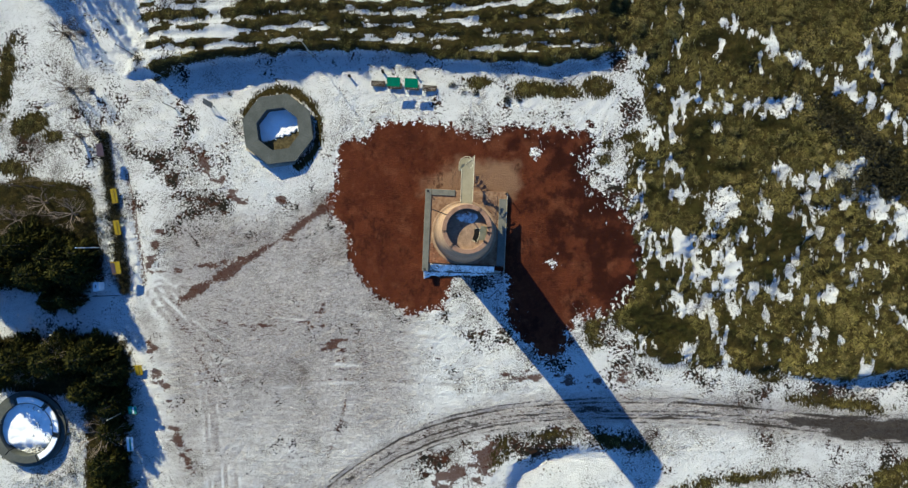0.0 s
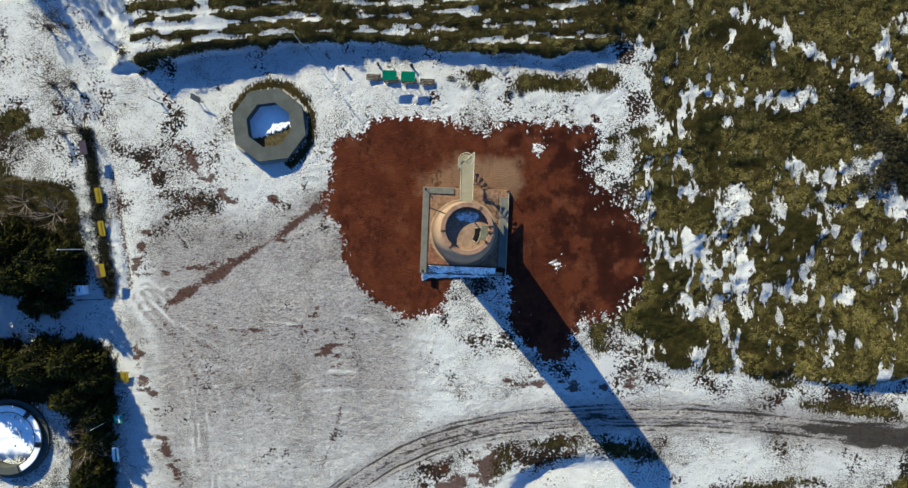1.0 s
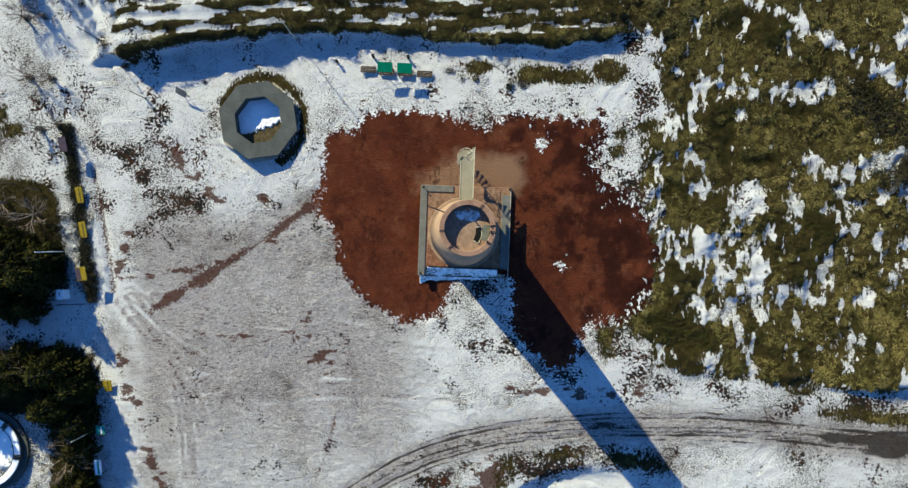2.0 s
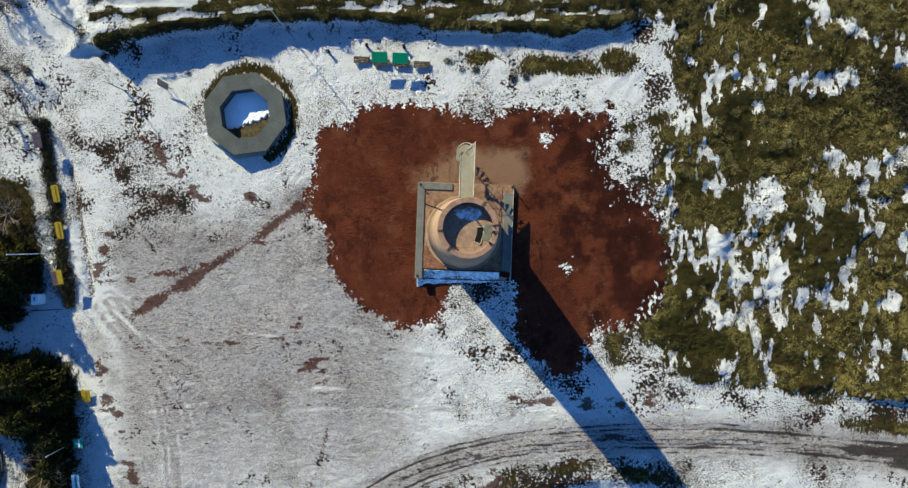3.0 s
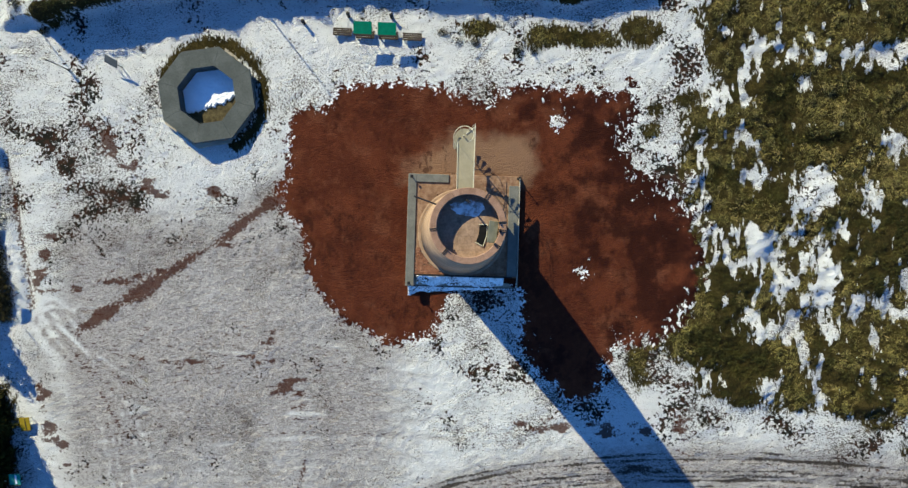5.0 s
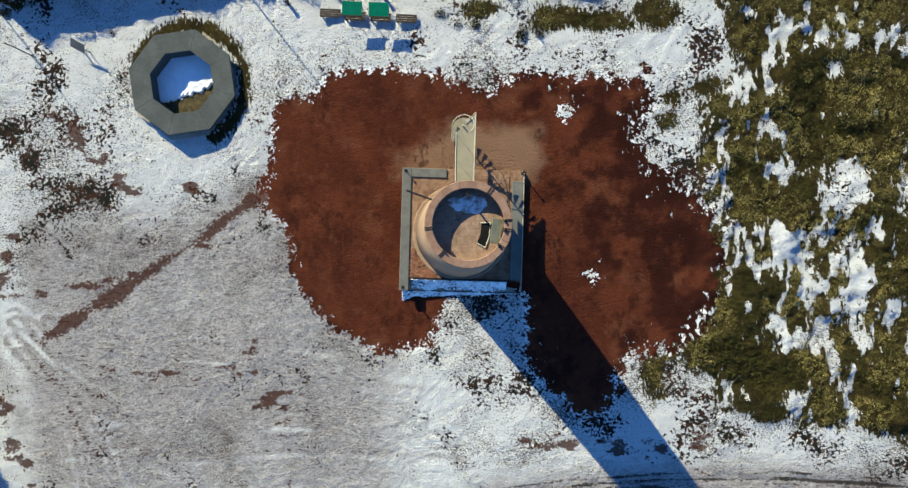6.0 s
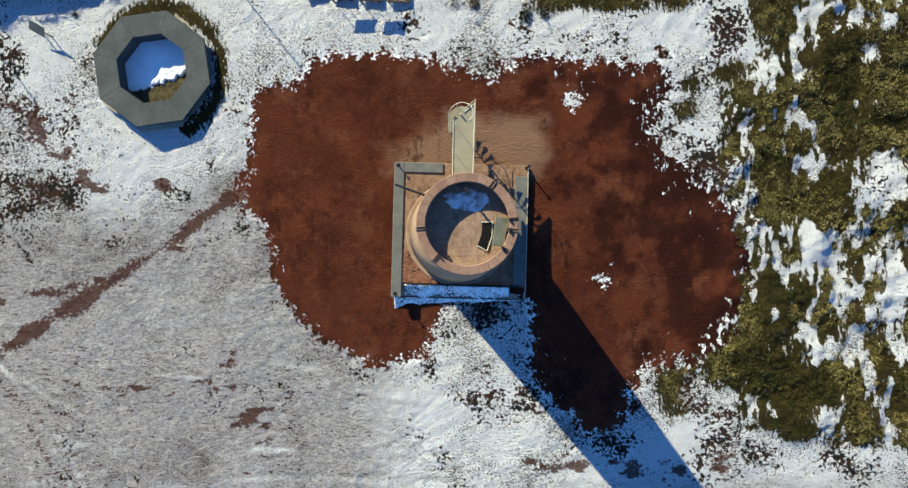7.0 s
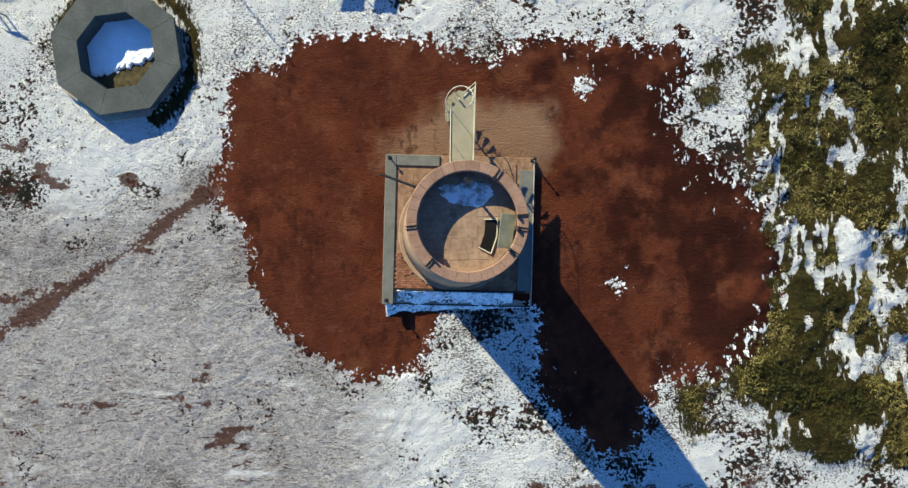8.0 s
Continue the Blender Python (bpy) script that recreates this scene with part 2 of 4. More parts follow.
# bare patches of soil in the snow: x, y, half-widths, turn
BARE = [(-26.3, -2.0, 1.6, 0.15, 10), (-25.4, 6.4, 1.6, 0.3, -42), (-14.4, -7, 0.35, 0.9, -15), (-20.5, -8.9, 1.9, 0.22, 0), (-13.2, -11.0, 0.6, 0.3, 0), (-19.1, 4.7, 0.9, 0.5, -25), (-18.2, 0.9, 0.8, 0.5, 30), (-28, 9.5, 2.2, 0.4, -48),
        (-26.4, 7.2, 1.6, 0.35, -40), (-33.1, -0.4, 0.3, 1.2, -15), (-30.9, -21.6, 0.45, 1.2, 20), (-30.0, -23.8, 0.4, 1.1, 20), (-33.6, -13.0, 0.3, 1.8, 4), (-32.5, -15.6, 0.25, 1.0, 25), (18.3, -14.6, 0.6, 1.1, 0),
        (3.4, -23.2, 1.2, 2.4, -30), (0.2, -24.6, 1.5, 0.9, 40), (-1.0, -26, 1.2, 2, 0), (7, -14.3, 1.2, 0.4, 0), (13.2, -14.6, 1.8, 0.45, 0)]
DUST = [(-3.6, 5.2), (-3.2, 6.6), (-0.6, 8.0), (0.2, 9.4), (3.0, 9.2), (6.4, 8.8), (6.6, 6.8), (6.0, 5.0), (0.0, 5.0)]
DRIFTS = [(16.9, 8.5, 1.4, 3.0, 0), (15.9, 9.5, 1.0, 1.0, 0), (20.8, 11.2, 1.91, 0.98, 0), (18.7, 4.5, 0.98, 0.76, 0), (19.6, 3.0, 0.65, 1.36, 0), (18.8, 19.3, 1.09, 0.44, -30), (17.9, 16.7, 0.33, 0.49, 0), (22.6, 8.0, 1.2, 0.55, 0), (23.7, 6.8, 0.49, 1.2, 0), (23.6, 5.2, 0.82, 0.55, 0), (27.9, 3.9, 1.53, 2.18, 0), (26.4, 3.0, 0.55, 1.09, 0), (32.2, 3.8, 0.33, 0.82, 0), (31.4, 5.2, 0.27, 0.55, 0), (24.7, 0.4, 2.29, 0.65, 0), (24.4, -1.0, 0.98, 1.64, 0), (22.9, -2.1, 1.09, 0.65, 0), (25.7, -2.7, 0.65, 1.36, 0), (21.4, -0.6, 0.49, 0.98, 0), (20.1, 0.1, 0.33, 0.82, 0), (29.0, 0.8, 1.09, 0.44, 0), (28.1, -0.6, 0.71, 1.09, 0), (29.2, -2.5, 0.65, 1.09, 0)]
FAR_DRIFTS = [(23.9, -5.7, 1.09, 0.49, 0), (24.8, -6.8, 2.29, 0.71, 0), (27.0, -6.0, 0.65, 0.82, 0), (28.5, -5.3, 0.76, 1.36, 0), (29.3, -6.8, 0.49, 0.82, 0), (31.2, -4.9, 0.44, 0.65, 0), (33.0, -4.8, 0.6, 0.82, 30), (32.5, -7.8, 0.33, 1.36, 0), (27.5, -8.3, 0.44, 0.82, 0), (28.3, -11.0, 0.44, 1.53, 0), (35.2, -4.3, 0.38, 0.98, 0), (36.3, -6.2, 0.27, 0.65, 0), (38.9, -5.1, 0.49, 0.65, 0), (38.2, -9.4, 0.98, 0.38, -40), (34.8, -10.1, 0.44, 0.33, 0), (37.2, -8.8, 0.22, 0.82, 0)]
EDGE_DRIFTS = [(33.9, 7.6, 0.71, 0.82, 0), (36.8, 6.5, 1.96, 0.71, 0), (39.1, 7.1, 1.53, 0.76, 0), (36.2, 5.3, 0.44, 0.65, 0), (36.9, 1.6, 0.33, 1.36, 0), (34.8, 2.7, 0.33, 0.55, 0), (38.6, 3.7, 0.82, 0.38, 0), (27.6, 12.1, 0.49, 0.65, 0), (15.5, -8.8, 0.76, 1.53, 0), (16.6, -10.0, 0.65, 1.09, 0), (14.6, -8.1, 0.49, 0.65, 0), (18.4, -9.5, 0.49, 0.55, 0), (17.4, -11.6, 1.09, 1.2, -30), (24.5, -11.4, 0.65, 0.98, 0), (19.7, -11.0, 0.44, 0.65, 0), (39.9, -0.1, 0.44, 0.76, 0)]
RIM_DRIFTS = [(40.2, 7.6, 1.9, 0.8, 10), (43.0, 4.3, 2.2, 1.1, -30), (46.2, 2.2, 2.0, 1.3, -40), (40.6, 7.0, 0.77, 1.2, 20), (41.5, 4.5, 1.65, 0.65, -10), (43.1, 5.7, 0.77, 1.06, 0), (43.8, 3.0, 1.65, 0.82, -50), (45.5, 0.9, 1.18, 1.18, -45), (42.1, -0.5, 1.53, 0.6, 20), (42.7, -2.0, 0.82, 0.5, 0), (41.0, -3.2, 0.6, 0.4, 0), (43.4, -5.6, 0.5, 1.0, 0), (45.7, -7.6, 1.18, 0.35, -40), (42.0, -12.8, 0.71, 1.0, -20), (44.6, 21.2, 0.9, 0.5, 30), (44.9, 19.2, 0.5, 1.0, 0), (42.9, 17.4, 0.5, 0.7, 0)]
# furrows across the moor, half filled with snow
FURROWS = [[(27.3, 23.1), (29.4, 22.2), (32.0, 21.2), (33.5, 19.4), (36.4, 18.4), (39.5, 16.0), (42.4, 14.3), (45.9, 12.0), (49.3, 10.1)],
           [(15.5, 21.9), (17.3, 19.2), (20.3, 17.0), (22.1, 15.5)],
           [(22.1, 14.9), (25.1, 15.1), (28.0, 13.9), (31.5, 14.3), (35.0, 14.4)],
           [(22.1, 12.5), (25.1, 13.6), (28.0, 16.3)],
           [(41.8, 18.4), (42.8, 21.9), (44.5, 22.4), (44.9, 19.8)]]
# darker stretches of the moor: x, y, reach
DARK = [(32.0, 1.0, 3.0), (22.9, -9.9, 3.0), (21.4, -7.3, 2.2), (28.9, 20.5, 2.4), (39.0, 12.9, 1.6), (25.4, 4.7, 1.5), (33.0, -12.5, 1.6), (20.9, -3.1, 1.6), (22.0, 12.0, 1.5)]


def flowing(line, n=8):
    """The same line with its corners rounded."""
    pts = [np.array(p, float) for p in [line[0], *line, line[-1]]]
    out = []
    for a, b, c, d in zip(pts, pts[1:], pts[2:], pts[3:]):
        for i in range(n):
            t = i / n
            out.append(tuple(0.5 * (2 * b + (c - a) * t + (2 * a - 5 * b + 4 * c - d) * t * t + (3 * b - a - 3 * c + d) * t ** 3)))
    return out + [tuple(line[-1])]


TRACK, LANE, PATH, GULLY = flowing(TRACK, 5), flowing(LANE, 4), flowing(PATH, 4), flowing(GULLY, 3)


def hedge_line(px):
    return np.interp(px, [a for a, _ in HEDGE], [b for _, b in HEDGE])


def plain(px, py):
    cx, cy = np.clip(px, -75, 75), np.clip(py, -60, 60)
    return 0.0613 * cx + 0.0274 * cy + 0.42


def bank(px, py):
    """How far up the northern bank, 0 to 1."""
    wobble = (lattice(px, py, 1.6, 40, 3) - 0.5) * 1.0
    return smooth(py - hedge_line(px) + wobble, 0.0, 0.55) * smooth(px + wobble * 5, -37, -31) * (1 - smooth(px + wobble * 4, 14, 20))


def height(px, py):
    px, py = np.asarray(px, float), np.asarray(py, float)
    z = plain(px, py) + (lattice(px, py, 9, 1, 3) - 0.5) * 0.35
    z += bank(px, py) * ((np.interp(px, [-30, -18, -6, 4], [2.1, 1.7, 1.25, 1.0])) + 0.07 * np.sin((py - 0.03 * px) * 4.2 + 3 * lattice(px, py, 8, 9, 2)) + (lattice(px / 3, py, 1.5, 104, 3) - 0.5) * 0.5)
    h = inside(px, py, HOLLOW) + (lattice(px, py, 2, 50, 2) - 0.5) * 0.5
    z -= 1.0 * smooth(h, -0.2, 1.9) * (1 - smooth((px - 6) * 0.6 - (py + 23) * 0.8, 2, 9) * 0.8)
    m = inside(px, py, MOOR)
    z += 0.15 * smooth(m, -0.3, 1.0) + smooth(m, -0.2, 1.2) * ((lattice(px, py, 3.2, 60, 3) - 0.5) * 0.9 + (lattice(px, py, 1.1, 63, 2) - 0.5) * 0.55)
    z += 0.8 * smooth(m, -0.2, 0.6) * smooth(px, 34, 42) * (1 - smooth(py, -12, -4))
    d, _ = along(px, py, TRACK)
    z -= 0.05 * np.exp(-((d - 0.8) / 0.18) ** 2)
    d, _ = along(px, py, GULLY)
    z -= 0.25 * np.exp(-(d / 0.35) ** 2)
    z = np.where(np.hypot(px - OX, py - OY) < 3.6, np.minimum(z, -1.4), z)
    return z


def ground_at(x, y):
    return float(height(np.array([x]), np.array([y]))[0])


def thing(name, label, category, x=0.0, y=0.0, z=0.0, turn=0.0, group=""):
    ob = new(name)
    ob.matrix_world = pose(x, y, z, 0, 0, turn)
    return tagged(ob, label, category, group)


def part(name, bm, material, parent=None, label="", flat=True):
    data = bpy.data.meshes.new(name)
    bm.to_mesh(data)
    bm.free()
    data.materials.append(material)
    if not flat:
        data.polygons.foreach_set("use_smooth", [True] * len(data.polygons))
    ob = new(name, data)
    ob.parent = parent
    return tagged(ob, label)


def raw(name, verts, faces, material, parent=None):
    data = bpy.data.meshes.new(name)
    data.from_pydata(verts, [], faces)
    data.materials.append(material)
    ob = new(name, data)
    ob.parent = parent
    return ob


def box(bm, sx, sy, sz, m=Matrix(), bevel=0.0):
    made = bmesh.ops.create_cube(bm, size=1, matrix=m @ Matrix.Diagonal((sx, sy, sz, 1)))["verts"]
    if bevel:
        edges = {e for v in made for e in v.link_edges}
        bmesh.ops.bevel(bm, geom=list(edges), offset=bevel, segments=1, affect="EDGES")
    return bm


def boxed(sx, sy, sz, m=Matrix(), bevel=0.0):
    return box(bmesh.new(), sx, sy, sz, m, bevel)


def rod(bm, a, b, r1, r2=None, seg=8):
    a, b = Vector(a), Vector(b)
    m = Matrix.Translation((a + b) / 2) @ (b - a).to_track_quat("Z", "Y").to_matrix().to_4x4()
    bmesh.ops.create_cone(bm, cap_ends=True, segments=seg, radius1=r1, radius2=r1 if r2 is None else r2, depth=(b - a).length, matrix=m)
    return bm


def ring(profile, seg=64, start=0.0, end=360.0, bm=None):
    """A closed outline of (radius, height) turned about z."""
    bm = bm or bmesh.new()
    whole = end - start >= 359.9
    n = seg if whole else seg + 1
    rows = []
    for i in range(n):
        a = radians(start + (end - start) * i / seg)
        rows.append([bm.verts.new((r * math.cos(a), r * math.sin(a), z)) for r, z in profile])
    k = len(profile)
    for i in range(seg):
        p, q = rows[i], rows[(i + 1) % n]
        for j in range(k):
            bm.faces.new((p[j], q[j], q[(j + 1) % k], p[(j + 1) % k]))
    if not whole:
        bm.faces.new(rows[0])
        bm.faces.new(rows[-1][::-1])
    bmesh.ops.recalc_face_normals(bm, faces=bm.faces)
    return bm


def slab(outline, z0, z1, bevel=0.0):
    bm = bmesh.new()
    low = [bm.verts.new((x, y, z0)) for x, y in outline]
    top = [bm.verts.new((x, y, z1)) for x, y in outline]
    bm.faces.new(low[::-1])
    bm.faces.new(top)
    for i in range(len(outline)):
        j = (i + 1) % len(outline)
        bm.faces.new((low[i], low[j], top[j], top[i]))
    bmesh.ops.recalc_face_normals(bm, faces=bm.faces)
    if bevel:
        bmesh.ops.bevel(bm, geom=bm.edges[:], offset=bevel, segments=1, affect="EDGES")
    return bm


# ---- ground ----
def axis(spans):
    far = [90, 130, 200, 350, 700, 1500]
    mid = np.concatenate([np.arange(a, b - s / 2, s) for a, b, s in spans])
    return np.concatenate([[-v for v in far[::-1]], mid, far]).astype(float)


def masks(px, py):
    """Red soil, heather, wheel ruts, bare path and thin snow, each about metres, positive inside."""
    warp = (lattice(px, py, 2.4, 70, 4) - 0.5)
    red = inside(px, py, RED) + warp * 1.5 + (lattice(px, py, 0.7, 180, 2) - 0.5) * (0.5 + 1.5 * smooth(px, 8, 15))
    for x, y, r in ((10.2, -2.1, 0.5), (8.6, 9.7, 0.45)):
        red = np.minimum(red, (np.hypot(px - x, py - y) - r) * 1.5 + warp * 1.2)
    moor = np.maximum(inside(px, py, MOOR) + (lattice(px, py, 2.4, 80, 4) - 0.5) * 2.6, -9)
    drift = np.full(px.shape, -9.0)
    for x, y, a, b, turn in DRIFTS + FAR_DRIFTS + EDGE_DRIFTS + RIM_DRIFTS:
        c, s = math.cos(radians(turn)), math.sin(radians(turn))
        u, v = (px - x) * c + (py - y) * s, -(px - x) * s + (py - y) * c
        drift = np.maximum(drift, (1 - np.hypot(u / a, v / b)) * min(a, b) * 1.2)
    for line, wide in zip(FURROWS, (0.2, 0.12, 0.3, 0.15, 0.2)):
        gap, _ = along(px, py, line)
        drift = np.maximum(drift, wide - gap + (lattice(px, py, 2.2, 97, 2) - 0.5) * 0.9)
    zone = smooth(lattice(px, py, 9, 95, 2), 0.46, 0.66) * 0.6
    zone = np.maximum(zone, np.exp(-((px - 27) / 3.8) ** 2 - ((py + 3) / 6) ** 2) * 1.1)
    zone = np.maximum(zone, np.exp(-((px - 18.5) / 2.5) ** 2 - ((py - 8) / 4) ** 2))
    streak = (lattice(px, py / 3, 0.5, 90, 3) - 0.62) * 8 - 1.7 * (1 - zone)
    drift = np.maximum(drift - 0.06 + (lattice(px, py / 2.6, 0.42, 96, 3) - 0.5) * 3.2 + (lattice(px, py / 2, 1.3, 98, 2) - 0.5) * 1.5, streak)
    heath = np.minimum(moor, -drift)
    rows = np.sin((py - 0.03 * px) * 4.2 + 3 * lattice(px, py, 8, 9, 2)) * 0.7 + (lattice(px / 3.6, py, 0.5, 100, 4) - 0.42) * 6.0
    rows += 1.2 * smooth(px, -36, -24) - 1.2 + (lattice(px, py, 5, 102, 2) - 0.5) * 1.5
    north = np.minimum((bank(px, py) - 0.4) * 2, np.where(py - hedge_line(px) < 0.9, 1.0, rows))
    heath = np.maximum(heath, north)
    for x, y, a, b, turn in SCRUB:
        c, s = math.cos(radians(turn)), math.sin(radians(turn))
        u, v = (px - x) * c + (py - y) * s, -(px - x) * s + (py - y) * c
        heath = np.maximum(heath, np.clip((1 - np.hypot(u / a, v / b)) * min(a, b), -9, 0.5) + warp * 1.6)
    octa = np.hypot(px - OX, py - OY) - 4.1
    toward = (px - OX) * 0.75 + (py - OY) * 0.75
    heath = np.maximum(heath, np.where(toward > -2, 0.5 - np.abs(octa - 0.25) + warp * 0.8, -9))
    wood = np.maximum(inside(px, py, WOOD_FLOOR), inside(px, py, WOOD_EDGE)) + warp * 2
    d, side = along(px, py, TRACK)
    w = 0.07 * (lattice(px, py, 3, 110, 2) - 0.5)
    rut = np.full(px.shape, -1.0)
    for n, (off, wide) in enumerate(((-1.25, 0.07), (-0.8, 0.12), (-0.45, 0.05), (0.1, 0.08), (0.5, 0.06), (0.85, 0.12), (1.3, 0.05))):
        rut = np.maximum(rut, wide + (lattice(px, py, 2.5, 112 + 3 * n, 2) - 0.5) * 0.22 - np.abs(d * side + off + w * 4))
    rut = np.maximum(rut, (smooth(px, 30, 46) * 1.5 - d) * 0.3 + (lattice(px / 4, py, 0.6, 118, 3) - 0.5) * 0.5)
    d2, side2 = along(px, py, PATH)
    path = 0.42 - d2 + warp * 1.4 + (lattice(px, py, 3.5, 176, 2) - 0.5) * 0.9
    d3, _ = along(px, py, GULLY)
    path = np.maximum(path, 0.22 - d3 + warp * 0.5)
    thin = 0.85 * np.exp(-(d / 1.9) ** 2)
    d4, _ = along(px, py, LANE)
    rut = np.maximum(rut, np.where(py < 0, 0.03 - np.abs(np.abs(d4) - 0.75), -1))
    thin = np.maximum(thin, 0.45 * np.exp(-(d4 / 1.6) ** 2) * smooth(-py, 4, 10))
    field = smooth(-px, 0, 8) * smooth(px, -34, -30) * smooth(-py, -6, 0) * (1 - smooth(-py, 12, 24) * 0.45)
    thin = np.maximum(thin, field * (0.54 + 0.32 * lattice(px, py / 0.35, 7, 120, 3)))
    thin = np.maximum(thin, np.exp(-(d2 / 2.2) ** 2) * 0.7)
    worn = smooth(lattice(px, py, 3, 125, 2), 0.3, 0.55)
    for line in TRAILS:
        gap, way = along(px, py, flowing(line, 4))
        thin += worn * (0.5 * np.exp(-((np.abs(gap) - 0.55) / 0.16) ** 2) - 0.25 * np.exp(-((np.abs(gap) - 0.95) / 0.2) ** 2))
    thin = np.maximum(thin, smooth(px, 20, 40) * smooth(-py, 13, 16) * 0.08)
    bare = np.full(px.shape, -4.0)
    for x, y, a, b, turn in BARE:
        c, s = math.cos(radians(turn)), math.sin(radians(turn))
        u, v = (px - x) * c + (py - y) * s, -(px - x) * s + (py - y) * c
        bare = np.maximum(bare, np.clip((1 - np.hypot(u / a, v / b)) * min(a, b), -4, 0.35))
    path = np.maximum(path, bare + (lattice(px / 2.2, py, 0.5, 175, 3) - 0.5) * 2.4)
    dust = inside(px, py, DUST) + warp * 2.6
    damp = 0.85 * smooth(px + 0.35 * py, 7, 18) + (lattice(px, py, 2.2, 170, 4) - 0.5) * 2.0 * smooth(px, 0, 7) - 0.1
    d5, _ = along(px, py, CRACK)
    path = np.maximum(path, 0.12 - d5 + warp * 0.7)
    south = -d * side
    grass = smooth(south, 1.2, 2.2) * (1 - smooth(south, 3.5, 6)) * smooth(px, -8, -2) * (1 - 0.55 * smooth(px, 18, 26))
    grass = np.maximum(grass, np.exp(-((px + 29) / 4) ** 2 - ((py - 9) / 5) ** 2) * 1.0)
    grass = np.maximum(grass, np.exp(-((px + 27.5) / 3.5) ** 2 - ((py - 4.5) / 3.5) ** 2) * 0.8)
    grass = np.maximum(grass, np.exp(-((px + 43) / 7) ** 2 - ((py - 13) / 8) ** 2) * 0.8)
    grass = np.maximum(grass, smooth(px, 24, 32) * smooth(-py, 13, 15) * 0.55)
    grass = np.maximum(grass, np.exp(-((red + 0.9) / 0.9) ** 2) * 0.6 + np.exp(-((moor + 1.5) / 1.6) ** 2) * 0.8)
    grass = np.maximum(grass, np.exp(-((px - 4) / 4) ** 2 - ((py + 10) / 4) ** 2) * 0.4)
    grass = grass * 0.9 - 0.35 * thin
    return red, heath, rut, path, thin, wood, dust, damp, grass


gx = axis([(-62, -26, 0.3), (-26, 27, 0.15), (27, 48, 0.2), (48, 62, 0.4)])
gy = axis([(-42, -26, 0.3), (-26, 17, 0.15), (17, 42, 0.25)])
GX, GY = np.meshgrid(gx, gy)
fx, fy = GX.ravel(), GY.ravel()
red, heath, rut, path, thin, wood, dust, damp, grass = masks(fx, fy)
fz = height(fx, fy)
snowy = 1 - smooth(red, -0.2, 0.2)
fz = fz + snowy * ((lattice(fx, fy, 0.8, 130, 3) - 0.5) * 0.1 + (lattice(fx, fy * 1.3, 0.33, 131, 2) - 0.5) * 0.16) + (lattice(fx, fy, 0.7, 140, 2) - 0.5) * 0.05
nx, ny = len(gx), len(gy)
idx = np.arange(nx * ny).reshape(ny, nx)
quads = np.stack([idx[:-1, :-1], idx[:-1, 1:], idx[1:, 1:], idx[1:, :-1]], -1).reshape(-1, 4)
data = bpy.data.meshes.new("ground")
data.vertices.add(nx * ny)
data.vertices.foreach_set("co", np.stack([fx, fy, fz], -1).ravel())
data.loops.add(quads.size)
data.loops.foreach_set("vertex_index", quads.ravel())
data.polygons.add(len(quads))
data.polygons.foreach_set("loop_start", np.arange(0, quads.size, 4))
data.polygons.foreach_set("use_smooth", np.ones(len(quads), bool))
data.update()
for name, values in (("red", red), ("heath", heath), ("rut", rut), ("path", path), ("thin", thin), ("wood", wood), ("dust", dust), ("damp", damp), ("grass", grass)):
    data.attributes.new(name, "FLOAT", "POINT").data.foreach_set("value", np.clip(values, -4, 4).astype(np.float32))


